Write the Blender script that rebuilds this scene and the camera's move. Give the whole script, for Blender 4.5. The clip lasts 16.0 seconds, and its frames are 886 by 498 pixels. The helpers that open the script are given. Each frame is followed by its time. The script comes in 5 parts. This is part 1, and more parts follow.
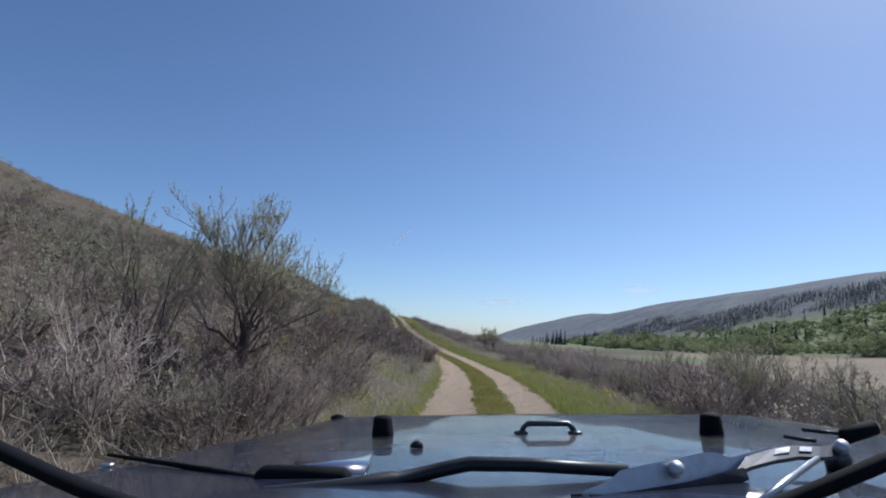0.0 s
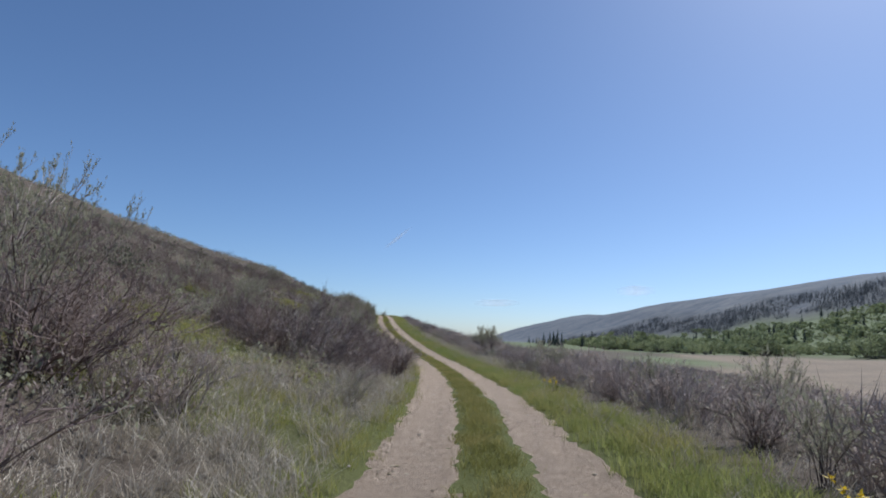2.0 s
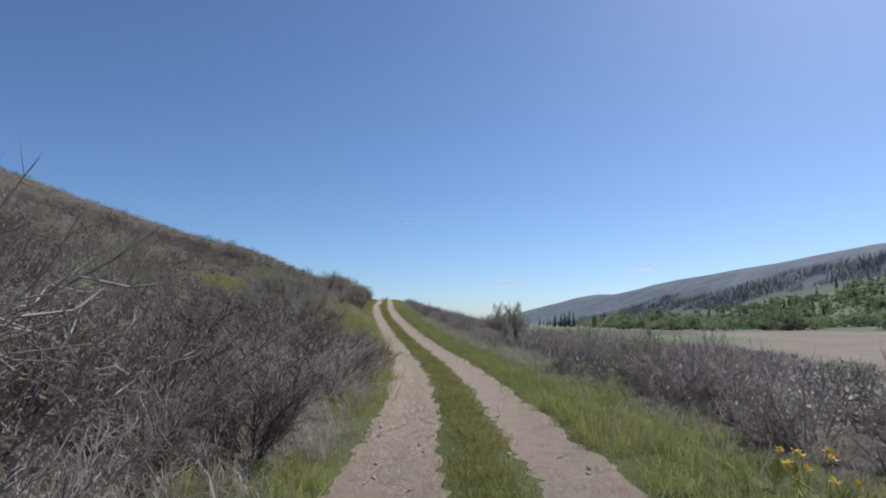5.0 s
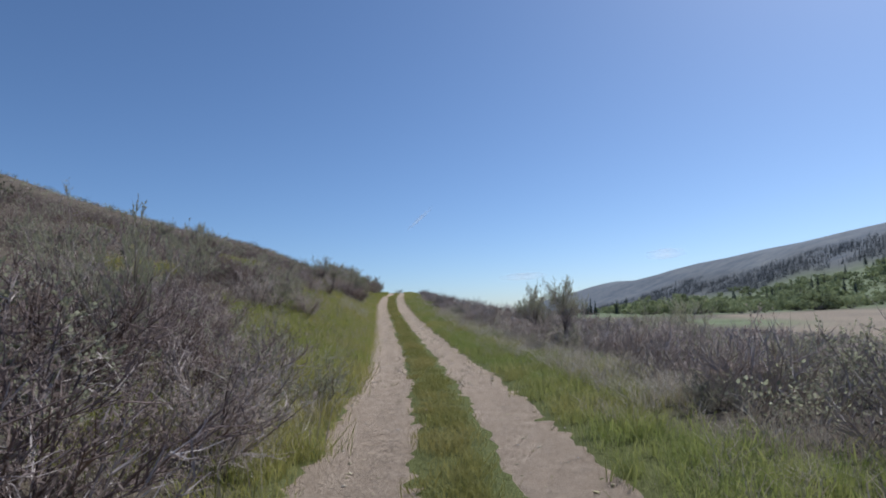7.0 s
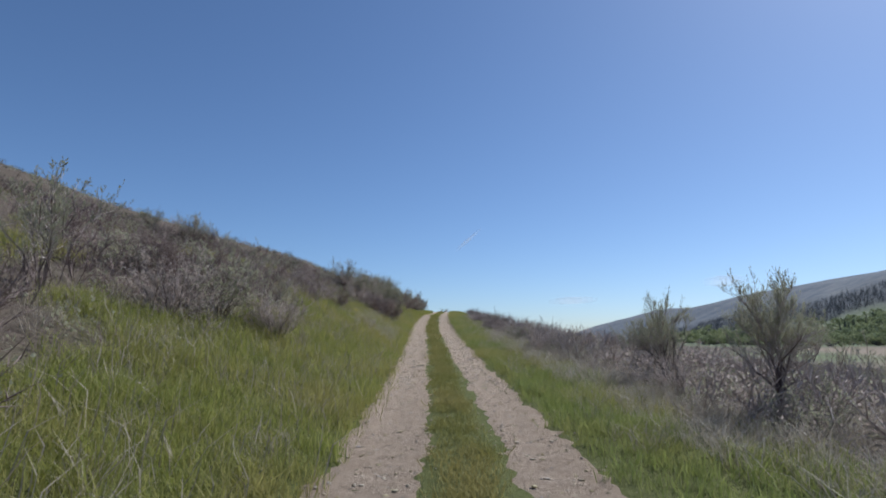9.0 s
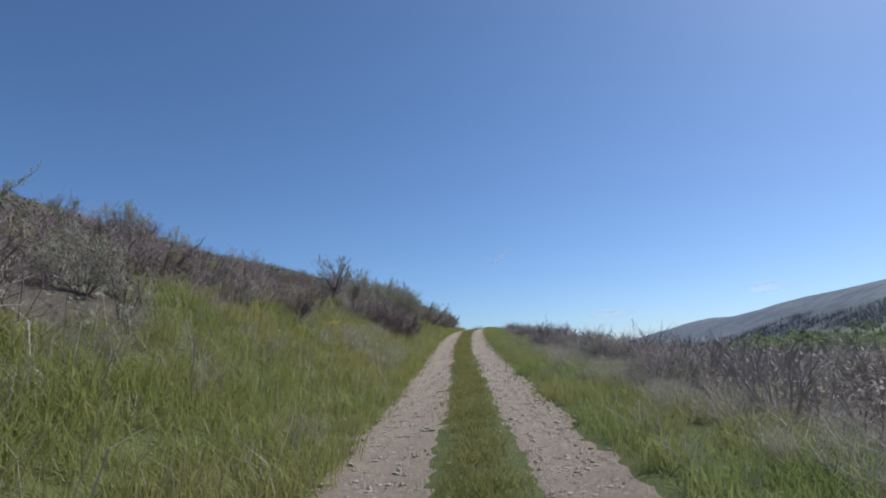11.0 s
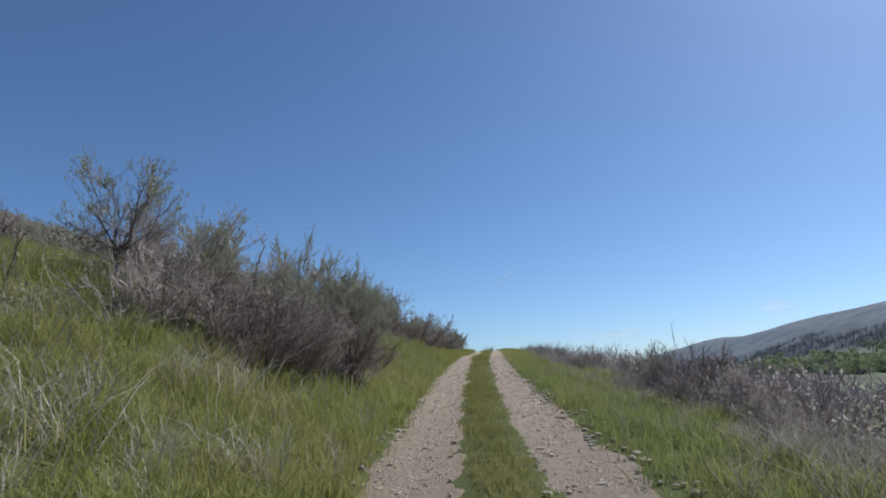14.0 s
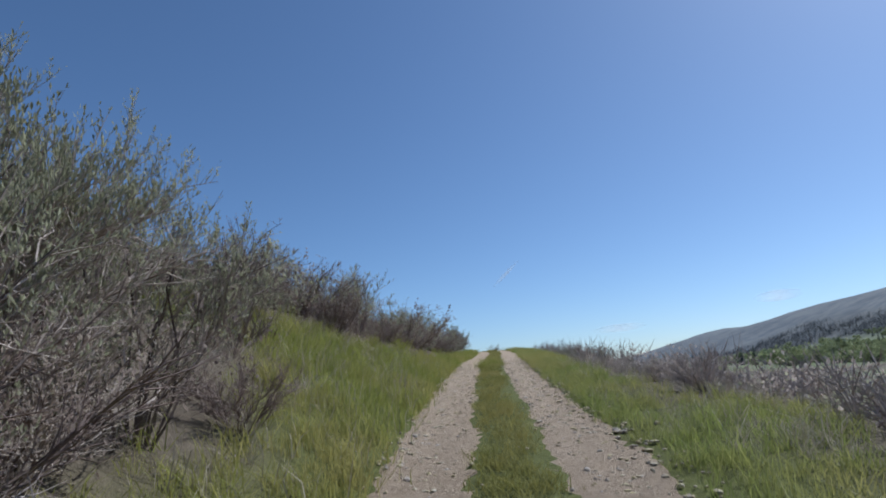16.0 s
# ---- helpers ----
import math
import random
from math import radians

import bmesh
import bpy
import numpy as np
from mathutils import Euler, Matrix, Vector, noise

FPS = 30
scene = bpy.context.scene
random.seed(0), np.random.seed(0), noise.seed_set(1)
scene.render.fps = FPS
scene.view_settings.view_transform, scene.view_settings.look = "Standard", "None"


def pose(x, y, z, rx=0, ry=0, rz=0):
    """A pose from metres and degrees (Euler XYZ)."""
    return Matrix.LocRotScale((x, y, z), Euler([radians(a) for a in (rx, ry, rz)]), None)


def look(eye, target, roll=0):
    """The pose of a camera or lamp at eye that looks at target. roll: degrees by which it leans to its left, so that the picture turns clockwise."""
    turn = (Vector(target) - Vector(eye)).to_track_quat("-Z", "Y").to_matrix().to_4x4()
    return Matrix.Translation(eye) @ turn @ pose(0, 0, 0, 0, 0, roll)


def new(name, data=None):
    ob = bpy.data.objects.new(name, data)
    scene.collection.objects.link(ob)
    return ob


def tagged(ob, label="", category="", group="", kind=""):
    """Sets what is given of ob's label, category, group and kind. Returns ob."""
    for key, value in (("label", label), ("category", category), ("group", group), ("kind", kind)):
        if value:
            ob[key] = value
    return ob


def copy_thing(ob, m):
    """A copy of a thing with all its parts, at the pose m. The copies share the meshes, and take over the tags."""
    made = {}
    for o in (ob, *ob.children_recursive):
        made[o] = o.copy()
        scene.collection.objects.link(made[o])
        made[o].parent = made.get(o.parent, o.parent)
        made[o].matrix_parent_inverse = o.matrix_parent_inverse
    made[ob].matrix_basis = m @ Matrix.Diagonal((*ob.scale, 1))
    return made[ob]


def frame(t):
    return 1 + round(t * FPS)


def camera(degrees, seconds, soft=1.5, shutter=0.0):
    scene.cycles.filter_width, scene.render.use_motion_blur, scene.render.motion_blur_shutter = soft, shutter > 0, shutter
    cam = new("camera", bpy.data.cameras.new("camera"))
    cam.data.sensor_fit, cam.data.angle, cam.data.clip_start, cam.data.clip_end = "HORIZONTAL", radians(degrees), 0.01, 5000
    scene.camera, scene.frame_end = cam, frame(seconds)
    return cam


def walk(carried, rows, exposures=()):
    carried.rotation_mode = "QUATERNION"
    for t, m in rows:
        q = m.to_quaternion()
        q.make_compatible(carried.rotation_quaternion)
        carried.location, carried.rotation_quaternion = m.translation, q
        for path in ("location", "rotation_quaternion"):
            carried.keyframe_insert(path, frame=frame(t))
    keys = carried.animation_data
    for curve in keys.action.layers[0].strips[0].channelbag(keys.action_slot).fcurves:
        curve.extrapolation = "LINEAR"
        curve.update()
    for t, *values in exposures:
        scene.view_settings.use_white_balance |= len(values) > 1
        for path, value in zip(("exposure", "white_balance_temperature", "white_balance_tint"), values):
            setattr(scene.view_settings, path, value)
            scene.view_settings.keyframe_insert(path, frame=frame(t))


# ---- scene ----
cam = camera(76.0, 16.0, soft=1.9)


def row(t, x, y, z, pitch, lean, yaw):
    """Seconds and the eye's pose: pitch up, lean to the right and yaw to the left, in degrees."""
    return t, pose(x, y, z, 90 + pitch, 0, yaw) @ pose(0, 0, 0, 0, 0, -lean)


PATH = [
    row(0.00, -0.317, 0.088, 1.395, 8.81, -2.30, 5.12),
    row(0.50, -0.261, 2.046, 1.346, 8.51, -1.81, 4.81),
    row(1.00, -0.350, 4.010, 1.376, 7.73, -2.22, 4.65),
    row(1.50, -0.354, 5.999, 1.378, 7.93, -0.44, 4.53),
    row(2.00, -0.439, 8.031, 1.360, 8.91, -2.34, 4.74),
    row(2.50, -0.453, 9.987, 1.354, 8.62, -0.52, 4.65),
    row(3.00, -0.557, 11.803, 1.389, 8.12, -2.38, 4.67),
    row(3.50, -0.601, 13.606, 1.361, 8.09, -0.44, 4.70),
    row(4.00, -0.781, 15.487, 1.348, 8.05, -1.33, 4.87),
    row(5.25, -0.982, 20.556, 1.330, 7.15, -0.02, 5.62),
    row(6.50, -1.334, 25.613, 1.278, 6.26, 1.29, 6.38),
    row(7.00, -1.531, 27.760, 1.264, 6.76, 1.74, 7.15),
    row(7.50, -1.878, 29.872, 1.341, 8.80, 0.58, 8.60),
    row(8.00, -2.205, 31.961, 1.334, 9.42, 1.25, 9.71),
    row(8.50, -2.594, 34.030, 1.331, 9.41, 1.68, 10.80),
    row(9.00, -2.932, 36.099, 1.358, 8.96, -0.19, 12.05),
    row(10.25, -4.032, 41.563, 1.419, 10.15, 1.18, 13.94),
    row(11.50, -5.242, 47.004, 1.519, 11.33, 2.55, 15.84),
    row(12.00, -5.869, 49.257, 1.650, 11.52, 2.85, 16.19),
    row(12.50, -6.552, 51.654, 1.872, 12.50, 1.55, 16.36),
    row(13.00, -7.163, 54.030, 2.026, 12.91, 1.43, 16.01),
    row(13.50, -7.714, 56.320, 2.205, 13.07, 2.88, 15.76),
    row(14.00, -8.255, 58.469, 2.372, 12.98, 2.03, 15.74),
    row(14.50, -8.735, 60.540, 2.529, 12.34, 3.38, 15.45),
    row(15.00, -9.262, 62.718, 2.696, 12.02, 2.49, 15.53),
    row(15.50, -9.803, 64.852, 2.871, 12.78, 2.47, 15.62),
    row(16.00, -10.383, 66.988, 2.990, 12.92, 3.76, 15.63),
]
walk(cam, PATH, [(0.0, 0.17, 5670, 8.5), (9.0, 0.15, 5640, 8), (11.3, 0.12, 5450, 7), (13.0, 0.16, 5540, 5), (16.0, 0.16, 5560, 5)])

# ---------------------------------------------------------------- sky and sun
SUN_UP, SUN_RIGHT = 48.0, 41.0          # elevation, and azimuth to the right of +y
world = bpy.data.worlds.new("sky")
scene.world = world
world.use_nodes = True
wn, wl = world.node_tree.nodes, world.node_tree.links
sky = wn.new("ShaderNodeTexSky")
sky.sky_type, sky.sun_disc = "NISHITA", False
sky.sun_elevation, sky.sun_rotation = radians(SUN_UP), radians(SUN_RIGHT)
sky.altitude, sky.air_density, sky.dust_density, sky.ozone_density = 2000, 1.0, 3.0, 3.5
wl.new(sky.outputs[0], wn["Background"].inputs[0])
wn["Background"].inputs[1].default_value = 0.092
sun = new("sun", bpy.data.lights.new("sun", "SUN"))
sun.data.energy, sun.data.angle, sun.data.color = 4.4, radians(0.53), (1.0, 0.95, 0.87)
su, sr = radians(SUN_UP), radians(SUN_RIGHT)
sun_way = Vector((math.cos(su) * math.sin(sr), math.cos(su) * math.cos(sr), math.sin(su)))
sun.matrix_world = look(sun_way * 100, (0, 0, 0))


# ---------------------------------------------------------------- materials
def material(name, rough=0.9, spec=0.25, metal=0.0):
    m = bpy.data.materials.new(name)
    m.use_nodes = True
    b = m.node_tree.nodes["Principled BSDF"]
    b.inputs["Roughness"].default_value = rough
    b.inputs["Specular IOR Level"].default_value = spec
    b.inputs["Metallic"].default_value = metal
    return m, m.node_tree.nodes, m.node_tree.links, b


def noise_node(n, l, scale, detail=4.0, rough=0.6, coord="Object"):
    tc = n.new("ShaderNodeTexCoord")
    t = n.new("ShaderNodeTexNoise")
    t.inputs["Scale"].default_value, t.inputs["Detail"].default_value = scale, detail
    t.inputs["Roughness"].default_value = rough
    l.new(tc.outputs[coord], t.inputs["Vector"])
    return t.outputs["Fac"]


def ramp(n, l, fac, stops):
    r = n.new("ShaderNodeValToRGB")
    e = r.color_ramp.elements
    e[0].position, e[0].color = stops[0][0], (*stops[0][1], 1)
    e[1].position, e[1].color = stops[-1][0], (*stops[-1][1], 1)
    for p, c in stops[1:-1]:
        e.new(p).color = (*c, 1)
    l.new(fac, r.inputs[0])
    return r.outputs[0]


def mix(n, l, fac, a, b, kind="MIX"):
    m = n.new("ShaderNodeMix")
    m.data_type, m.blend_type = "RGBA", kind
    for sock, v in ((m.inputs[0], fac), (m.inputs[6], a), (m.inputs[7], b)):
        if isinstance(v, (int, float)):
            sock.default_value = v
        elif isinstance(v, tuple):
            sock.default_value = (*v, 1)
        else:
            l.new(v, sock)
    return m.outputs[2]


def bump(n, l, b, height, strength, distance):
    u = n.new("ShaderNodeBump")
    u.inputs["Strength"].default_value, u.inputs["Distance"].default_value = strength, distance
    l.new(height, u.inputs["Height"])
    l.new(u.outputs[0], b.inputs["Normal"])


def attr(n, name):
    a = n.new("ShaderNodeAttribute")
    a.attribute_name = name
    return a.outputs["Fac"]


def ground_material():
    m, n, l, b = material("meadow_soil", 0.95, 0.1)
    fine, mid, big = noise_node(n, l, 9, 6, 0.7), noise_node(n, l, 0.9, 5), noise_node(n, l, 0.035, 5)
    duff = ramp(n, l, fine, [(0.25, (0.052, 0.038, 0.031)), (0.5, (0.118, 0.087, 0.07)), (0.75, (0.23, 0.175, 0.138))])
    sage = ramp(n, l, mid, [(0.3, (0.085, 0.073, 0.055)), (0.7, (0.14, 0.12, 0.09))])
    green = mix(n, l, 0.3, mix(n, l, noise_node(n, l, 26, 5, 0.75), (0.04, 0.048, 0.016), (0.2, 0.2, 0.075)), ramp(n, l, mid, [(0.3, (0.075, 0.085, 0.024)), (0.55, (0.11, 0.115, 0.034)), (0.8, (0.17, 0.15, 0.065))]))
    tan = mix(n, l, noise_node(n, l, 0.12, 5, 0.7), ramp(n, l, mid, [(0.3, (0.17, 0.14, 0.095)), (0.7, (0.24, 0.195, 0.14))]), ramp(n, l, mid, [(0.3, (0.26, 0.195, 0.145)), (0.7, (0.38, 0.295, 0.225))]))
    # Bare woods, raised to a pale cool grey that paints in distance haze.
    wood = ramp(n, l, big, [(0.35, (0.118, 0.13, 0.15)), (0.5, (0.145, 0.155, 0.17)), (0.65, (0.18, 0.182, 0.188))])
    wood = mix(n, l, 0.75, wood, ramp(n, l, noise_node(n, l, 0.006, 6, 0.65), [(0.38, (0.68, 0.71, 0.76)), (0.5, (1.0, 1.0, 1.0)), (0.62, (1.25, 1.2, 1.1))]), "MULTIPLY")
    base = mix(n, l, 0.5, duff, sage)
    base = mix(n, l, attr(n, "grass"), base, green)
    base = mix(n, l, attr(n, "field"), base, tan)
    base = mix(n, l, attr(n, "pasture"), base, ramp(n, l, big, [(0.35, (0.12, 0.14, 0.07)), (0.65, (0.185, 0.205, 0.11))]))
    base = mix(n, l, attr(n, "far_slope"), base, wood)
    # Forest floor greyed to match the firs, haze included in the colour.
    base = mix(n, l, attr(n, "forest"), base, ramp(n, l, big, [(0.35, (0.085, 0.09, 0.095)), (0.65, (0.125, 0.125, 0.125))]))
    l.new(base, b.inputs["Base Color"])
    bump(n, l, b, fine, 0.9, 0.08)
    return m


def dirt_material():
    m, n, l, b = material("packed_dirt", 0.95, 0.15)
    fine, mid, big = noise_node(n, l, 45, 6, 0.75), noise_node(n, l, 4, 5), noise_node(n, l, 0.5, 4)
    a = ramp(n, l, fine, [(0.3, (0.15, 0.106, 0.074)), (0.48, (0.36, 0.264, 0.188)), (0.7, (0.64, 0.51, 0.39))])
    c = ramp(n, l, mid, [(0.3, (0.26, 0.194, 0.137)), (0.7, (0.48, 0.38, 0.285))])
    d = mix(n, l, 0.5, a, c)
    l.new(mix(n, l, big, d, (0.38, 0.286, 0.208)), b.inputs["Base Color"])
    bump(n, l, b, mix(n, l, 0.5, fine, mid), 1.0, 0.09)
    return m


def island_material(name, stops, rough=0.9, spec=0.2, thin=0.0, scale=0.0, clump=0.0):
    """Colour by island and by object, or by clumps of that scale, so that no two leaves or twigs are quite alike."""
    m, n, l, b = material(name, rough, spec)
    g, o = n.new("ShaderNodeNewGeometry"), n.new("ShaderNodeObjectInfo")
    add = n.new("ShaderNodeMath")
    add.operation = "MULTIPLY_ADD"
    add.inputs[1].default_value = 0.35 if clump else 0.55
    sc = n.new("ShaderNodeMath")
    sc.operation = "MULTIPLY_ADD"
    sc.inputs[1].default_value, sc.inputs[2].default_value = (2.0, -0.68) if clump else (0.45, 0.0)
    l.new(noise_node(n, l, clump, 3) if clump else o.outputs["Random"], sc.inputs[0])
    l.new(g.outputs["Random Per Island"], add.inputs[0])
    l.new(sc.outputs[0], add.inputs[2])
    colour = ramp(n, l, add.outputs[0], stops)
    if scale:
        colour = mix(n, l, ramp(n, l, noise_node(n, l, scale, 4), [(0.4, (0, 0, 0)), (0.62, (1, 1, 1))]), colour, mix(n, l, 0.62, colour, (0.38, 0.315, 0.12)))
    l.new(colour, b.inputs["Base Color"])
    if thin:
        t = n.new("ShaderNodeBsdfTranslucent")
        l.new(colour, t.inputs[0])
        s = n.new("ShaderNodeMixShader")
        s.inputs[0].default_value = thin
        l.new(b.outputs[0], s.inputs[1])
        l.new(t.outputs[0], s.inputs[2])
        l.new(s.outputs[0], n["Material Output"].inputs[0])
    return m


GROUND, DIRT = ground_material(), dirt_material()
BARK = island_material("grey_bark", [(0.0, (0.23, 0.185, 0.163)), (0.5, (0.38, 0.318, 0.285)), (1.0, (0.56, 0.485, 0.44))])
STEM = island_material("dark_stem", [(0.0, (0.09, 0.066, 0.058)), (0.6, (0.165, 0.124, 0.11)), (1.0, (0.29, 0.228, 0.204))])
TANGLE = island_material("brown_twigs", [(0.0, (0.112, 0.082, 0.074)), (0.6, (0.212, 0.158, 0.144)), (0.9, (0.32, 0.25, 0.228)), (1.0, (0.46, 0.385, 0.35))])
DEADWOOD = island_material("bleached_wood", [(0.0, (0.2, 0.165, 0.152)), (0.6, (0.36, 0.305, 0.283)), (1.0, (0.53, 0.465, 0.435))])
STALK = island_material("pale_stalk", [(0.0, (0.3, 0.25, 0.2)), (0.6, (0.48, 0.41, 0.335)), (1.0, (0.64, 0.56, 0.46))], thin=0.15)
SAGE_LEAF = island_material("sage_leaf", [(0.0, (0.17, 0.165, 0.105)), (0.5, (0.27, 0.258, 0.17)), (1.0, (0.38, 0.36, 0.26))], thin=0.5)
PLUME = island_material("sage_plume", [(0.0, (0.2, 0.2, 0.125)), (0.5, (0.325, 0.32, 0.215)), (1.0, (0.46, 0.445, 0.325))], thin=0.55)
TWIG_TIP = island_material("pale_twig_tips", [(0.0, (0.29, 0.228, 0.2)), (0.5, (0.44, 0.362, 0.32)), (0.85, (0.58, 0.495, 0.44)), (1.0, (0.45, 0.415, 0.29))], thin=0.5)
BUD = island_material("dry_twig_tips", [(0.0, (0.155, 0.116, 0.099)), (0.5, (0.265, 0.206, 0.178)), (0.85, (0.38, 0.31, 0.27)), (1.0, (0.33, 0.295, 0.18))], thin=0.4)
DARK_LEAF = island_material("dark_sage", [(0.0, (0.06, 0.062, 0.042)), (1.0, (0.15, 0.145, 0.105))], thin=0.3)
OLIVE = island_material("olive_grass", [(0.0, (0.15, 0.15, 0.05)), (1.0, (0.27, 0.26, 0.11))], thin=0.4)
GRASS = island_material("green_grass", [(0.0, (0.143, 0.178, 0.033)), (0.55, (0.242, 0.266, 0.058)), (0.82, (0.355, 0.34, 0.11)), (1.0, (0.58, 0.51, 0.3))], 0.7, 0.3, thin=0.5, scale=0.35)
FRESH = island_material("fresh_grass", [(0.0, (0.135, 0.175, 0.04)), (0.55, (0.22, 0.26, 0.07)), (0.86, (0.33, 0.335, 0.12)), (1.0, (0.56, 0.5, 0.3))], 0.7, 0.3, thin=0.5, scale=0.35)
PETAL = island_material("yellow_petal", [(0.0, (0.62, 0.42, 0.02)), (1.0, (0.8, 0.6, 0.04))], 0.6, 0.3, thin=0.3)
WORN = island_material("worn_grass", [(0.0, (0.17, 0.17, 0.045)), (0.5, (0.29, 0.27, 0.085)), (1.0, (0.47, 0.41, 0.21))], 0.8, 0.2, thin=0.4, scale=0.6)
DRY = island_material("dry_grass", [(0.0, (0.28, 0.235, 0.18)), (0.6, (0.45, 0.39, 0.31)), (1.0, (0.62, 0.55, 0.46))], 0.8, 0.2, thin=0.25)
# Spring greens, lifted and greyed a little to paint in distance haze.
BROADLEAF = island_material("spring_foliage", [(0.0, (0.135, 0.153, 0.085)), (0.4, (0.235, 0.262, 0.135)), (0.75, (0.35, 0.378, 0.2)), (1.0, (0.44, 0.435, 0.27))], thin=0.35, clump=0.06)
NEEDLE = island_material("conifer_needles", [(0.0, (0.05, 0.064, 0.055)), (1.0, (0.09, 0.108, 0.088))])
# Lighter and greyer than NEEDLE: distance haze is painted into this colour.
HAZED_FIR = island_material("hazed_fir_needles", [(0.0, (0.085, 0.093, 0.097)), (0.6, (0.14, 0.145, 0.15)), (1.0, (0.22, 0.215, 0.215))], clump=0.012)
BARE = island_material("bare_aspen", [(0.0, (0.10, 0.09, 0.085)), (1.0, (0.2, 0.185, 0.175))])
STONE = island_material("road_stone", [(0.0, (0.3, 0.245, 0.205)), (0.6, (0.46, 0.39, 0.335)), (1.0, (0.66, 0.58, 0.51))], scale=6)


# ---------------------------------------------------------------- mesh tools
def tri_mesh(name, verts, tris, mats, index=None, smooth=False):
    verts, tris = np.asarray(verts, np.float32), np.asarray(tris, np.int32)
    me = bpy.data.meshes.new(name)
    me.vertices.add(len(verts))
    me.vertices.foreach_set("co", verts.ravel())
    me.loops.add(tris.size)
    me.loops.foreach_set("vertex_index", tris.ravel())
    me.polygons.add(len(tris))
    me.polygons.foreach_set("loop_start", np.arange(0, tris.size, 3, dtype=np.int32))
    for m in mats:
        me.materials.append(m)
    if index is not None:
        me.polygons.foreach_set("material_index", np.asarray(index, np.int32))
    me.polygons.foreach_set("use_smooth", np.full(len(tris), smooth))
    me.update(calc_edges=True)
    return me


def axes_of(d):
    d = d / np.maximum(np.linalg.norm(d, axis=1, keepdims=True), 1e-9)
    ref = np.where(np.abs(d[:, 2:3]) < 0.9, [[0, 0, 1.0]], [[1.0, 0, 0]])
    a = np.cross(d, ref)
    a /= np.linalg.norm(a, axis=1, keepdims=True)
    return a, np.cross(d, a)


def tubes(p0, p1, r0, r1):
    """Three-sided tapered sticks from p0 to p1."""
    p0, p1 = np.asarray(p0, float), np.asarray(p1, float)
    r0, r1 = np.broadcast_to(r0, len(p0))[:, None], np.broadcast_to(r1, len(p0))[:, None]
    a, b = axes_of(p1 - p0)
    ring = [(math.cos(k * 2.0944), math.sin(k * 2.0944)) for k in range(3)]
    v = np.stack([p0 + r0 * (c * a + s * b) for c, s in ring] + [p1 + r1 * (c * a + s * b) for c, s in ring], 1)
    t = np.array([(0, 1, 4), (0, 4, 3), (1, 2, 5), (1, 5, 4), (2, 0, 3), (2, 3, 5)])
    return v.reshape(-1, 3), (t[None] + 6 * np.arange(len(p0))[:, None, None]).reshape(-1, 3)


def spikes(p0, p1, r0):
    """Three-sided twigs that end in a point."""
    p0, p1 = np.asarray(p0, float), np.asarray(p1, float)
    r0 = np.broadcast_to(r0, len(p0))[:, None]
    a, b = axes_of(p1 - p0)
    v = np.stack([p0 + r0 * (math.cos(k * 2.0944) * a + math.sin(k * 2.0944) * b) for k in range(3)] + [p1], 1)
    t = np.array([(0, 1, 3), (1, 2, 3), (2, 0, 3)])
    return v.reshape(-1, 3), (t[None] + 4 * np.arange(len(p0))[:, None, None]).reshape(-1, 3)


def leaves(rng, p, size, up=0.3, way=None, slim=0.32):
    """Small folded leaves at p: two triangles each, turned at random or along the twig."""
    n = len(p)
    d = rng.normal(size=(n, 3))
    d[:, 2] += up
    if way is not None:
        d = 0.45 * d + 1.1 * way / np.maximum(np.linalg.norm(way, axis=1, keepdims=True), 1e-9)
    d /= np.linalg.norm(d, axis=1, keepdims=True)
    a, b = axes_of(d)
    s = (size * rng.uniform(0.6, 1.4, n))[:, None]
    v = np.stack([p, p + s * (0.5 * d + slim * a + 0.08 * b), p + s * d, p + s * (0.5 * d - slim * a + 0.08 * b)], 1)
    t = np.array([(0, 1, 2), (0, 2, 3)])
    return v.reshape(-1, 3), (t[None] + 4 * np.arange(n)[:, None, None]).reshape(-1, 3)


def merge(pieces):
    vs, ts, k = [], [], 0
    for v, t in pieces:
        vs.append(v)
        ts.append(t + k)
        k += len(v)
    return np.concatenate(vs), np.concatenate(ts)


def scatter(shapes, which, x, y, z, turn, size, lean=None):
    """Copies of small shapes joined into one array: for what nobody could count."""
    vs, ts, k = [], [], 0
    for i, (v, t) in enumerate(shapes):
        sel = np.where(which == i)[0]
        if not len(sel):
            continue
        c, s = np.cos(turn[sel])[:, None], np.sin(turn[sel])[:, None]
        q = v[None] * size[sel][:, None, None]
        w = np.stack([q[..., 0] * c - q[..., 1] * s + x[sel][:, None], q[..., 0] * s + q[..., 1] * c + y[sel][:, None], q[..., 2] + z[sel][:, None]], -1)
        vs.append(w.reshape(-1, 3))
        ts.append((t[None] + (k + len(v) * np.arange(len(sel)))[:, None, None]).reshape(-1, 3))
        k += len(v) * len(sel)
    return np.concatenate(vs), np.concatenate(ts)


def part(name, me, parent, label=""):
    ob = new(name, me)
    ob.parent = parent
    return tagged(ob, label) if label else ob


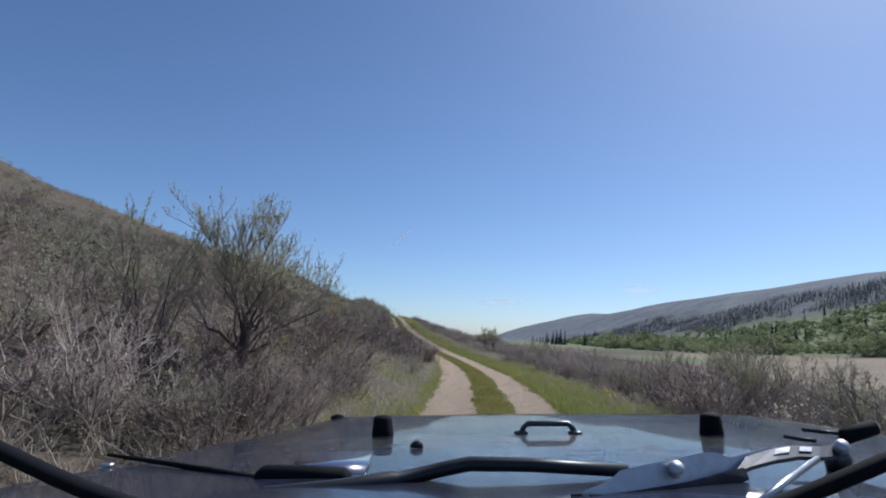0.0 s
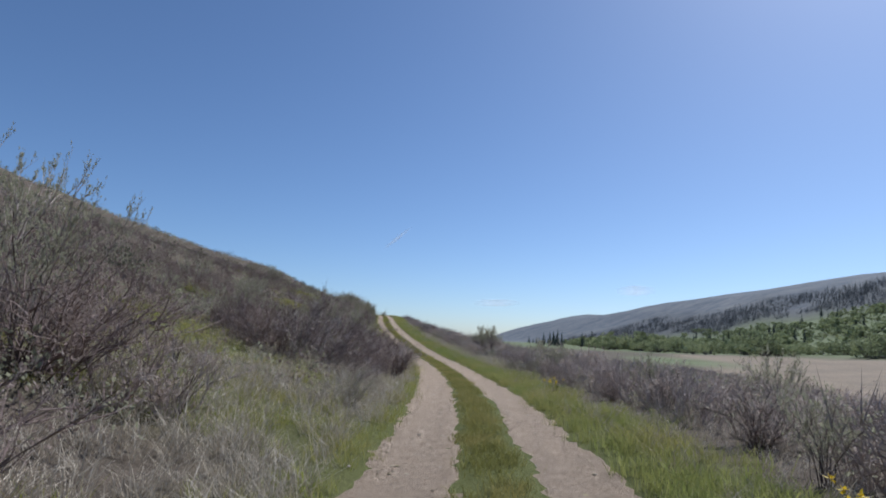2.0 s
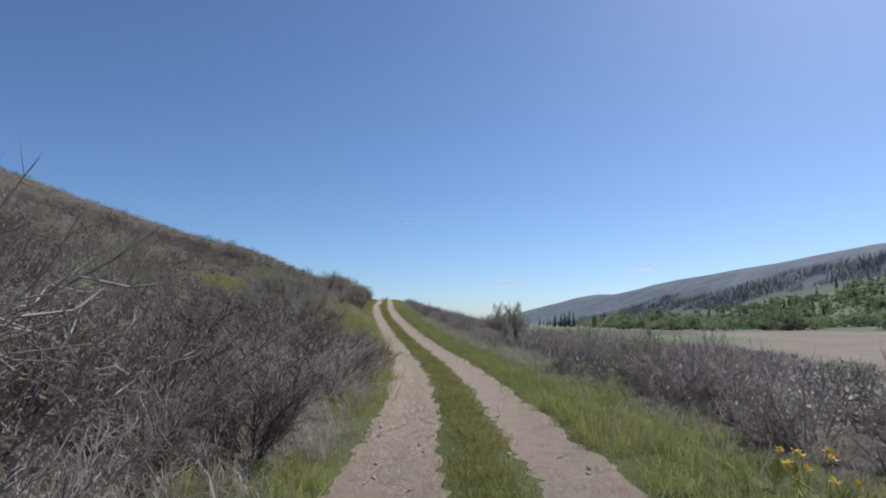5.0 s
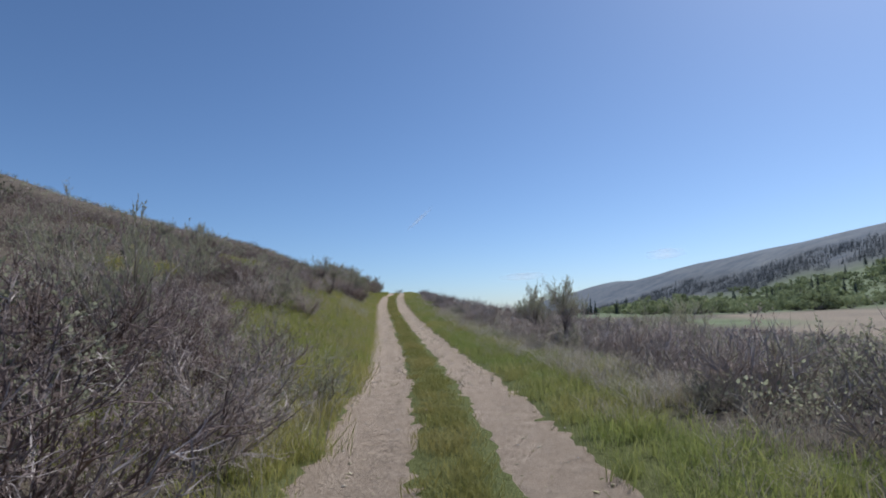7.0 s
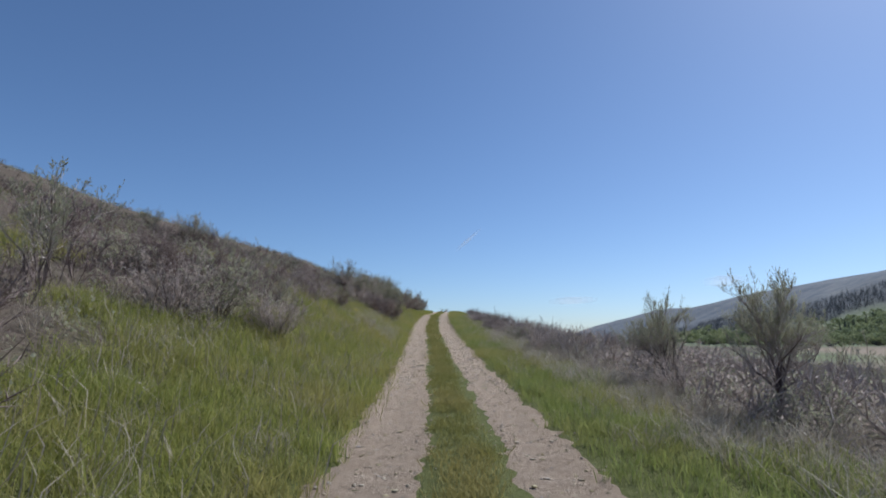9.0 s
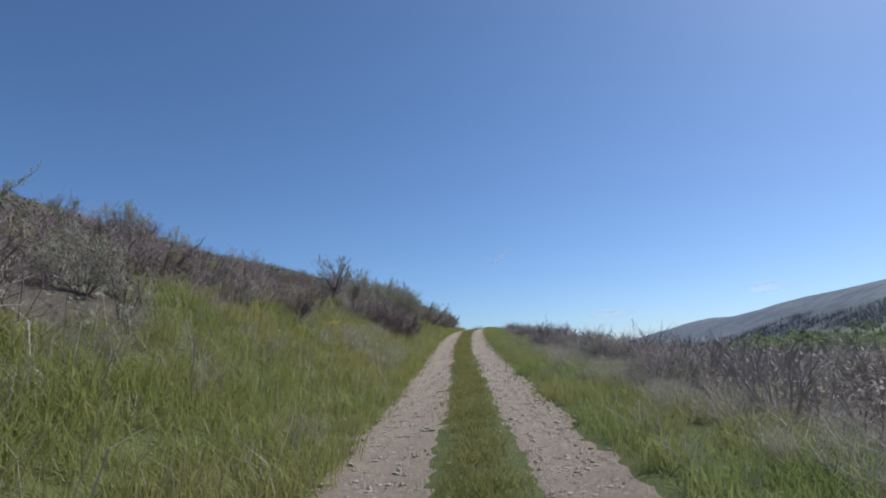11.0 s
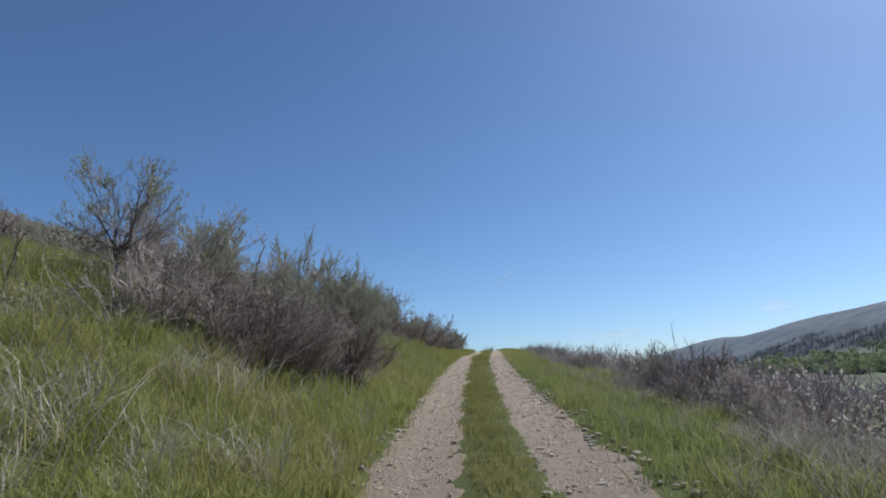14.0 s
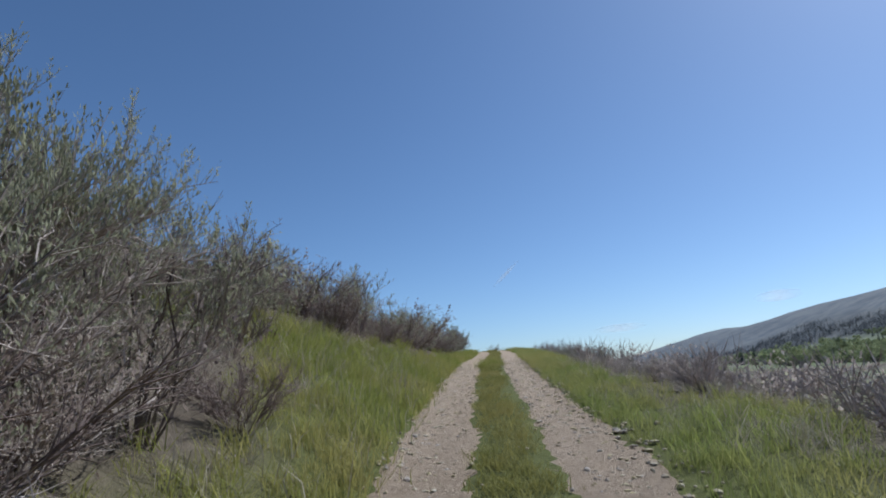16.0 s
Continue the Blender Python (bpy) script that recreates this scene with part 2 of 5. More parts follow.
# ---------------------------------------------------------------- lie of the land
# The track's centre line: straight at first, then a bend to the left, then straight to the crest.
LINE = [(-1.5, -80), (-1.0, -40), (-0.72, -11.99), (-0.23, -6.01), (-0.0, 0.0), (-0.03, 6.01), (-0.22, 12.02), (-0.49, 18.02), (-0.92, 24.02), (-1.61, 29.99), (-2.6, 35.92), (-3.9, 41.8), (-5.32, 47.66), (-6.73, 53.53), (-8.18, 59.39), (-9.65, 65.25), (-11.09, 71.12), (-12.43, 77.02), (-13.71, 82.92), (-14.92, 88.84), (-16.02, 94.77), (-17.07, 100.7), (-18.18, 106.62), (-19.4, 112.51), (-20.76, 118.35), (-26.3, 138.0), (-34, 166), (-50, 215), (-62, 255), (-900, 2830)]
RISE_S = [-80, -20, -6, 0, 6, 12, 18, 24, 30, 36, 42, 48, 54, 60, 66, 72, 78, 84, 90, 96, 108, 120, 132, 141, 150, 175, 240, 3000]
RISE_Z = [0, 0, -0.0, -0.0, 0.01, 0.03, 0.03, -0.03, -0.07, -0.01, 0.15, 0.36, 0.69, 1.11, 1.55, 2.02, 2.51, 2.98, 3.5, 3.85, 4.5, 5.15, 5.75, 6.05, 6.0, 5.0, 3.0, 3.0]
HILL_S = [-30, 45, 54, 63, 72, 92, 110, 153]           # steepness of the hillside along the track
HILL_K = [0.335, 0.345, 0.33, 0.31, 0.30, 0.31, 0.37, 0.357]
GREEN_S = [0, 9, 14, 22, 26, 33, 36, 38.5, 41, 43.5, 45, 47.5, 51, 54, 58, 61, 65, 67, 70, 73, 76, 79, 82, 86, 90, 130]     # edge of the green bank on the hill side
GREEN_U = [2.2, 2.3, 2.2, 1.9, 1.75, 1.75, 2.1, 3.1, 4.1, 4.5, 6.0, 4.4, 3.7, 4.3, 3.9, 4.2, 4.6, 3.3, 2.4, 2.3, 3.3, 4.2, 3.8, 2.9, 2.2, 2.0]
VERGE_S = [0, 14, 21, 27, 38, 48, 58, 70, 80, 130]                                                    # edge of the green verge on the valley side
VERGE_U = [3.0, 3.0, 2.6, 2.7, 2.9, 3.1, 3.3, 2.8, 2.5, 2.3]
VALLEY = -6.2
FIELD_END = 410                                     # distance at which the bare field ends
LP = np.array(LINE, float)
seg = np.concatenate([[0], np.cumsum(np.hypot(*np.diff(LP, axis=0).T))])
CS = np.concatenate([np.arange(0, 330, 0.5), np.arange(330, seg[-1], 20)])
CX_ = np.interp(CS, seg, LP[:, 0])
CY_ = np.interp(CS, seg, LP[:, 1])
for _ in range(3):                                  # round the bends
    k = np.ones(13) / 13
    CX_[6:600], CY_[6:600] = np.convolve(CX_, k, "valid")[:594], np.convolve(CY_, k, "valid")[:594]
TX, TY = np.gradient(CX_), np.gradient(CY_)
TL = np.hypot(TX, TY)
TX, TY = TX / TL, TY / TL
CS = CS - 80.0                                      # s = 0 where the drive begins


def along(x, y):
    """Distance s along the track and u to its right, for arrays of places."""
    x, y = np.ravel(x).astype(float), np.ravel(y).astype(float)
    s, u = np.empty_like(x), np.empty_like(x)
    for a in range(0, len(x), 4000):
        dx, dy = x[a:a + 4000, None] - CX_[None], y[a:a + 4000, None] - CY_[None]
        i = np.argmin(dx * dx + dy * dy, axis=1)
        j = np.arange(len(i))
        ex, ey = dx[j, i], dy[j, i]
        s[a:a + 4000] = CS[i] + ex * TX[i] + ey * TY[i]
        side = ex * TY[i] - ey * TX[i]
        u[a:a + 4000] = np.where(side < 0, -1, 1) * np.hypot(ex, ey)
        near = np.abs(side) < 40
        u[a:a + 4000] = np.where(near & (np.abs(u[a:a + 4000]) < 60), side, u[a:a + 4000])
    return s, u


def on_track(s, u):
    """The place at s along the track and u to its right."""
    i = np.interp(s, CS, np.arange(len(CS)))
    k = np.arange(len(CS))
    tx, ty = np.interp(i, k, TX), np.interp(i, k, TY)
    return np.interp(i, k, CX_) + u * ty, np.interp(i, k, CY_) - u * tx


def step(a, b, v):
    q = np.clip((v - a) / (b - a), 0, 1)
    return q * q * (3 - 2 * q)


def wave(x, y, size, seed):
    """Smooth noise out of a few crossing waves."""
    r = np.random.RandomState(seed)
    out = 0
    for k in range(7):
        a, f, p = r.uniform(0, 6.283), r.uniform(0.6, 1.9) / size, r.uniform(0, 6.283)
        out = out + np.sin(6.283 * f * (x * math.cos(a) + y * math.sin(a)) + p)
    return out / 3.2


def rise(s):
    return sum(np.interp(s + d, RISE_S, RISE_Z) for d in np.linspace(-5, 5, 11)) / 11


def foothill(x, y):
    """Distance into the lower slope beyond the valley."""
    return x * 0.99452 - y * 0.10453


def far_ridge(x, y):
    """Distance towards the high ridge behind it."""
    return x * 0.99027 + y * 0.13917


def belt(x, y):
    """Distance across the belt of conifers, which slants down the far slope towards the head of the valley."""
    return x * 0.887 + y * 0.4625


def forested(x, y):
    """How thick the conifers stand on the far slope, 0 to 1."""
    q = belt(x, y) + 60 * wave(x, y, 420, 93) + 25 * wave(x, y, 110, 94)
    return step(1130, 1185, q) * (1 - step(1380, 1500, q)) * (0.35 + 0.65 * step(-0.9, -0.2, wave(x, y, 260, 97))) * step(20, 90, foothill(x, y))


def height_su(x, y, s, u):
    zr = rise(s)
    bank = np.maximum(0, -u - 1.35)
    steep = 0.30 + 0.36 * step(40.5, 54, s) * (1 - step(84, 104, s))
    hill = steep * (np.minimum(bank, 3.4) - 0.35 * (1 - np.exp(-bank / 0.35))) + np.where(bank > 3.4, (bank - 3.4) * np.interp(s, HILL_S, HILL_K), 0)
    hill = hill + 0.12 * step(1.0, 4.0, bank) * wave(x, y, 5, 3) + step(10, 60, bank) * 1.6 * wave(x, y, 45, 4)
    hill = hill - 2.5 * np.exp(-((bank - 50) / 27) ** 2) * step(55, 100, s) * (1 - step(150, 230, s)) + 1.3 * np.exp(-((bank - 21) / 11) ** 2) * step(95, 115, s) * (1 - step(135, 160, s))
    hill = hill * (1 - 0.26 * step(120, 490, s))
    hill = np.where(hill > 55, 55 + 18 * np.tanh((hill - 55) / 18), hill)
    drop = step(4.2 - 2.4 * step(56, 90, s), 34 - 14 * step(50, 100, s), u)
    right = zr * (1 - drop) + (VALLEY + 3.8 * step(170, 430, np.hypot(x, y))) * drop + step(3, 12, u) * 0.25 * wave(x, y, 11, 5) * (1 - step(40, 70, u))
    foot, ridge = foothill(x, y), far_ridge(x, y)
    low = np.interp(foot, [106, 152, 193, 264, 368, 472, 612, 920, 1080, 1500, 5000], [0, 0.9, 3.2, 10, 32, 58, 94, 172, 188, 160, 90])
    low = low * (1 + 0.06 * wave(x, y, 600, 9)) + step(690, 960, foot) * 5 * wave(x, y, 160, 10)
    high = np.interp(ridge, [620, 800, 1100, 1450, 1560, 2300, 9000], [0, 70, 176, 263, 268, 180, 60])
    high = high * (1 + 0.035 * wave(x, y, 620, 6) + 0.016 * wave(x, y, 110, 7) - 0.13 * np.exp(-((y - 4200) / 800) ** 2))
    slope = np.maximum(low, high)
    z = np.where(u < 0, zr + hill, right + slope)
    # two worn wheel ruts and a low crown between them
    rut = np.exp(-((np.abs(u) - 0.85) / 0.44) ** 2)
    return z - 0.06 * rut + 0.04 * np.exp(-(u / 0.3) ** 2) + 0.02 * wave(x, y, 1.7, 8) * step(1.1, 2.0, np.abs(u))


def height(x, y):
    s, u = along(x, y)
    return height_su(np.ravel(x), np.ravel(y), s, u)


def spread(lo, hi, fine, lo_end, hi_end, growth=1.16):
    mid = np.arange(lo, hi + fine, fine)
    a, b, d = [], [], fine
    v = mid[0]
    while v > lo_end:
        d *= growth
        v -= d
        a.append(v)
    v, d = mid[-1], fine
    while v < hi_end:
        d *= growth
        v += d
        b.append(v)
    return np.concatenate([a[::-1], mid, b])


def grassy(s, u, x, y):
    """How green the cover is, 0 to 1."""
    edge = np.interp(s, GREEN_S, GREEN_U) + 0.35 * wave(x, y, 5, 11)
    left = 1 - step(edge - 0.5, edge + 0.6, -u)
    right = 1 - step(-0.5, 0.7, u - np.interp(s, VERGE_S, VERGE_U) + 0.35 * wave(x, y, 5, 12))
    g = np.where(u < 0, left, right)
    patch = step(0.5, 1.0, wave(x, y, 6.5, 13)) * (0.7 - 0.62 * step(3.5, 7, np.abs(u)))
    for ps, pu, size in ((15.2, -3.6, 1.9), (19.8, -5.5, 1.7), (28.9, -9.2, 1.6), (46.2, -8.6, 0.9), (47.8, -8.4, 0.8), (58.5, -7.6, 2.6), (63.0, -7.6, 3.2), (66.4, -7.0, 2.8), (69.5, -8.6, 2.0)):
        g = np.maximum(g, np.exp(-(((s - ps) ** 2 + (u - pu) ** 2) / size ** 2) ** 2))
    return np.clip(np.maximum(g, patch * step(2, 3, np.abs(u))), 0, 1)


def bare_field(x, y):
    """The fallow field on the valley floor, 0 to 1."""
    away = np.hypot(x, y) + 26 * wave(x, y, 120, 15)
    return step(-6, 9, x - 42 - 0.16 * y + 8 * wave(x, y, 70, 14)) * (1 - step(FIELD_END - 40, FIELD_END, away))


def build_ground():
    xs = spread(-30, 14, 0.4, -1500, 4300)
    ys = spread(-12, 140, 0.45, -1500, 4600)
    gx, gy = [a.ravel() for a in np.meshgrid(xs, ys)]
    s, u = along(gx, gy)
    z = height_su(gx, gy, s, u)
    nx, ny = len(xs), len(ys)
    i = (np.arange(ny - 1)[:, None] * nx + np.arange(nx - 1)[None]).ravel()
    tris = np.concatenate([np.stack([i, i + 1, i + nx + 1], 1), np.stack([i, i + nx + 1, i + nx], 1)])
    me = tri_mesh("ground", np.stack([gx, gy, z], 1), tris, [GROUND], smooth=True)
    foot, ridge = foothill(gx, gy), far_ridge(gx, gy)
    away = np.hypot(gx, gy) + 26 * wave(gx, gy, 120, 15)
    fields = {"grass": grassy(s, u, gx, gy),
              "field": bare_field(gx, gy) * (0.85 + 0.2 * wave(gx, gy, 32, 17)).clip(0.3, 1),
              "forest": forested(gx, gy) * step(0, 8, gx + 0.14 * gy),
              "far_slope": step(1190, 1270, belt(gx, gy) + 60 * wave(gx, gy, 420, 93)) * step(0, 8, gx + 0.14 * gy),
              "pasture": step(4, 20, gx) * np.maximum(step(FIELD_END - 40, FIELD_END + 20, away), np.exp(-(((gx - 85) / 22) ** 2 + ((gy - 275) / 45) ** 2) ** 2)) * (1 - step(1190, 1270, belt(gx, gy) + 60 * wave(gx, gy, 420, 93)))}
    for key, v in fields.items():
        a = me.attributes.new(key, "FLOAT", "POINT")
        a.data.foreach_set("value", np.asarray(v, np.float32))
    return tagged(new("ground", me), "hillside and valley floor of dry soil, grass and scrub", "ground", kind="structure")


def build_rut(side):
    """One wheel rut of bare packed dirt, with ragged edges."""
    s = np.arange(-14, 146, 0.16)
    k = np.linspace(-1, 1, 11)
    vs = []
    for j, q in enumerate(k):
        x0, y0 = on_track(s, np.full_like(s, side * 0.85))
        wide = (0.57 if side < 0 else 0.51) + 0.065 * wave(x0 + 40 * side, y0, 3.1, 21 if q < 0 else 22) + 0.022 * wave(x0, y0 + 9 * q, 0.9, 23)
        u = side * 0.85 + q * wide
        x, y = on_track(s, u)
        z = height_su(x, y, s, u) + 0.03 - 0.05 * abs(q) ** 3 + 0.012 * wave(x, y, 0.5, 24)
        vs.append(np.stack([x, y, z], 1))
    v = np.stack(vs, 1)
    n, c = v.shape[:2]
    i = (np.arange(n - 1)[:, None] * c + np.arange(c - 1)[None]).ravel()
    tris = np.concatenate([np.stack([i, i + 1, i + c + 1], 1), np.stack([i, i + c + 1, i + c], 1)])
    me = tri_mesh("road", v.reshape(-1, 3), tris, [DIRT], smooth=True)
    return tagged(new("road", me), "pale dusty wheel rut of a two-track dirt road", "dirt road", kind="structure")


build_ground()
for side in (-1, 1):
    build_rut(side)


# ---------------------------------------------------------------- shrubs
def shrub_skeleton(rng, h, w, stems, branches, twigs, upright=0.5, tall=False, fork=0.0, dead=False):
    """Stems, branches and twigs of a leggy shrub as arrays of sticks, and the twig tips."""
    az = rng.uniform(0, 6.283, stems)
    reach = w / 2 * np.sqrt(rng.uniform(0.05, 1, stems))
    tip = np.stack([reach * np.cos(az), reach * np.sin(az), h * (1 - (0.3 if tall and not fork else 0.55) * (reach / (w / 2)) ** 2) * rng.uniform(0.72 if tall else 0.6, 0.95, stems)], 1)
    root = tip * [0.12, 0.12, 0] + np.array([0, 0, -0.08])
    if fork:                                          # all stems leave one crooked trunk
        tip[:, 2] = np.maximum(tip[:, 2], h * (fork + 0.12))
        root = tip * [0.05, 0.05, 0] + np.array([0, 0, 1.0]) * (h * fork * rng.uniform(0.45, 1.05, stems))[:, None]
    q = np.linspace(0, 1, 5)[None, :, None]
    sag = np.array([1, 1, 0]) * tip[:, None] * 0.25 * np.sin(q * 3.14) * (0.4 - upright)
    pts = root[:, None] * (1 - q) + tip[:, None] * q + sag + rng.normal(size=(stems, 5, 3)) * 0.035 * h * np.sin(q * 2.2)
    thin = 0.5 if tall else 1.0
    thick = 0.0055 if stems > 60 else 0.0075
    r = h * thick * (0.85 if tall else 1.0) * rng.uniform(0.7, 1.3, (stems, 1)) * np.array([[1.3, 1.0, 0.75, 0.55, 0.35]])
    big = [tubes(pts[:, i], pts[:, i + 1], r[:, i], r[:, i + 1]) for i in range(4)]
    if fork:
        a = np.array([(0.02, -0.01, -0.08), (-0.015, 0.012, fork * h * 0.5), (0.0, 0.0, fork * h * 1.05)])
        big.append(tubes(a[:2], a[1:], np.array([0.034, 0.028]) * h, np.array([0.028, 0.018]) * h))
    # branches
    si, qi = rng.randint(0, stems, branches), rng.uniform(1.3 if tall else 0.7, 4, branches)
    a = np.minimum(qi.astype(int), 3)
    f = (qi - a)[:, None]
    b0 = pts[si, a] * (1 - f) + pts[si, a + 1] * f
    d = pts[si, a + 1] - pts[si, a]
    d /= np.linalg.norm(d, axis=1, keepdims=True)
    out = b0 * [1, 1, 0]
    out /= np.linalg.norm(out, axis=1, keepdims=True) + 0.05
    d = 0.8 * d + rng.normal(size=(branches, 3)) * 0.55 + 0.35 * out + [0, 0, upright * 0.6]
    d /= np.linalg.norm(d, axis=1, keepdims=True)
    ln = h * (0.75 if tall else 1.0) * rng.uniform(0.12, 0.30, branches)[:, None]
    b1 = b0 + d * ln * 0.55
    b2 = b1 + (d + rng.normal(size=d.shape) * 0.3 + [0, 0, 0.15]) * ln * 0.5
    b1[:, 2], b2[:, 2] = np.maximum(b1[:, 2], 0.03), np.maximum(b2[:, 2], 0.03)
    br = h * (0.0044 if dead else 0.0040) * thin
    mid = [tubes(b0, b1, br * 1.25, br * 0.8), tubes(b1, b2, br * 0.8, br * 0.35)]
    # twigs
    ti, tq = rng.randint(0, branches, twigs), rng.uniform(0.2, 1.0, twigs)[:, None] ** (0.6 if tall else 1.0)
    t0 = np.where(tq < 0.5, b0[ti] * (1 - 2 * tq) + b1[ti] * 2 * tq, b1[ti] * (2 - 2 * tq) + b2[ti] * (2 * tq - 1))
    td = d[ti] * 0.6 + rng.normal(size=(twigs, 3)) * (0.4 if tall else 0.6) + [0, 0, upright * 0.7 + (0.3 if tall else 0)]
    td /= np.linalg.norm(td, axis=1, keepdims=True)
    t1 = t0 + td * (h * (0.6 if tall else 1.0) * rng.uniform(0.04, 0.13, twigs))[:, None]
    t1[:, 2] = np.maximum(t1[:, 2], 0.02)
    fine = [spikes(t0, t1, h * 0.0018 * thin)]
    return merge(big + mid + fine), t0, t1


def shrub(name, label, seed, h, w, stems, branches, twigs, leaf, leaf_size, upright=0.5, bark=None, green=None, fork=0.0):
    rng = np.random.RandomState(seed)
    (v, t), t0, t1 = shrub_skeleton(rng, h, w, stems, branches, twigs, upright, name == "bitterbrush", fork, name == "dead_shrub")
    top = tagged(new(name), label, "shrub", "roadside shrubs")
    k = stems * 24 + branches * 12 if not leaf else len(t)            # the stems and branches of a dead shrub show singly
    part("bush_frame", tri_mesh("bush_frame", v, t[:k], [bark or STEM, TANGLE if green is BUD else BARK], np.where((np.arange(k) < stems * 24 + (12 if fork else 0)) | (not leaf), 0, 1)), top)
    if not leaf:
        tagged(part("brushwood", tri_mesh("brushwood", v, t[k:], [bark if name == "dry_stalks" else TANGLE]), top), "fine dark twigs" if name == "dead_shrub" else "fine pale twigs", kind="stuff")
    if leaf:
        plume, dry = name == "bitterbrush", name == "shrub"
        i = rng.randint(0, len(t1), leaf)
        if plume:                                     # leafy plumes on the upper stems, bare wood below
            i = i[t0[i][:, 2] > rng.uniform(0.2 + fork / 2, 0.62, leaf)]
        q = rng.uniform(0.1 if plume else 0.3, 1.05, len(i))[:, None]
        way = t1[i] - t0[i]
        if plume:
            way = way / np.linalg.norm(way, axis=1, keepdims=True) + [0, 0, 0.7]
        v, t = leaves(rng, t0[i] * (1 - q) + t1[i] * q, leaf_size * (1.35 if plume else 1.25 if dry else 1.0), 0.3, way, 0.16 if plume else 0.2 if dry else 0.32)
        part("foliage", tri_mesh("foliage", v, t, [green or SAGE_LEAF]), top)
    return top


BARE_L = "leafless grey-brown shrub with dense tangled twigs on the hillside"
GREY_L = "pale grey-brown shrub with fine upright twigs below the track"
SAGE_L = "grey-green sagebrush with woody stems beside the dirt track"
TALL_L = "tall leggy bitterbrush with dark stems and sparse spring leaves"
TRUNK_L = "tree-like old bitterbrush with one dark trunk and leafy plumes"
ARCH_L = "large dead shrub with pale branches arching over a dark tangle"
FAN_L = "fan of pale dry stalks at the foot of the shrubs"
DEAD_L = "bleached dead shrub with bare pale branches in the scrub"
KINDS = {
    "tangle_a": shrub("shrub", BARE_L, 1, 1.0, 1.7, 26, 330, 2500, 3800, 0.021, 0.50, None, BUD),
    "tangle_b": shrub("shrub", BARE_L, 2, 1.0, 1.5, 24, 330, 2500, 3800, 0.021, 0.60, None, BUD),
    "tangle_c": shrub("shrub", BARE_L, 3, 1.0, 1.9, 27, 330, 2500, 3800, 0.021, 0.45, None, BUD),
    "grey_a": shrub("shrub", GREY_L, 41, 1.0, 1.2, 20, 240, 1700, 5600, 0.018, 0.85, STEM, TWIG_TIP),
    "grey_b": shrub("shrub", GREY_L, 42, 1.0, 1.4, 22, 250, 1800, 6000, 0.018, 0.7, STEM, TWIG_TIP),
    "sage_a": shrub("sagebrush", SAGE_L, 4, 1.0, 1.4, 18, 220, 1400, 4600, 0.026, 0.6, None, SAGE_LEAF),
    "sage_b": shrub("sagebrush", SAGE_L, 5, 1.0, 1.6, 16, 150, 1000, 3900, 0.03, 0.4, None, PLUME),
    "tall_a": shrub("bitterbrush", TALL_L, 6, 1.0, 0.95, 11, 180, 1300, 9000, 0.0125, 0.7, None, PLUME),
    "tall_b": shrub("bitterbrush", TALL_L, 7, 1.0, 0.8, 10, 170, 1200, 8400, 0.0125, 0.8, None, PLUME),
    "tall_c": shrub("bitterbrush", TALL_L, 8, 1.0, 1.0, 13, 190, 1400, 9600, 0.0125, 0.6, None, PLUME),
    "tall_d": shrub("bitterbrush", TALL_L, 9, 1.0, 0.72, 12, 240, 1800, 8200, 0.0135, 0.75, None, PLUME),
    "tall_e": shrub("bitterbrush", TALL_L, 12, 1.0, 0.9, 13, 250, 1900, 9000, 0.0135, 0.65, None, PLUME),
    "tree_a": shrub("bitterbrush", TRUNK_L, 31, 1.0, 0.8, 16, 460, 4200, 22000, 0.011, 0.6, None, PLUME, 0.34),
    "tree_b": shrub("bitterbrush", TRUNK_L, 33, 1.0, 0.95, 15, 380, 3000, 18000, 0.0115, 0.5, None, PLUME, 0.28),
    "far_a": shrub("shrub", BARE_L, 21, 1.0, 1.7, 12, 100, 600, 1100, 0.036, 0.25, None, BUD),
    "far_b": shrub("shrub", BARE_L, 22, 1.0, 1.6, 12, 100, 600, 1200, 0.036, 0.3, None, BUD),
    "far_c": shrub("shrub", GREY_L, 43, 1.0, 1.5, 14, 110, 650, 1200, 0.034, 0.6, BARK, TWIG_TIP),
    "far_d": shrub("shrub", GREY_L, 44, 1.0, 1.4, 14, 110, 650, 1200, 0.034, 0.75, BARK, TWIG_TIP),
    "far_sage": shrub("sagebrush", SAGE_L, 23, 1.0, 1.5, 9, 80, 420, 1400, 0.042, 0.45, None, PLUME),
    "dead_a": shrub("dead_shrub", DEAD_L, 24, 1.0, 1.6, 11, 90, 520, 0, 0, 0.1, DEADWOOD),
    "dead_b": shrub("dead_shrub", DEAD_L, 25, 1.0, 1.4, 9, 80, 460, 0, 0, 0.4, DEADWOOD),
    "dead_c": shrub("dead_shrub", ARCH_L, 26, 1.0, 2.2, 26, 330, 3600, 0, 0, -0.15, DEADWOOD),
    "dead_d": shrub("dead_shrub", DEAD_L, 27, 1.0, 1.1, 6, 70, 420, 0, 0, 0.5, DEADWOOD),
    "broom": shrub("dry_stalks", FAN_L, 28, 1.0, 1.5, 80, 60, 260, 0, 0, 0.0, STALK),
}
used = set()
PLANTED = []


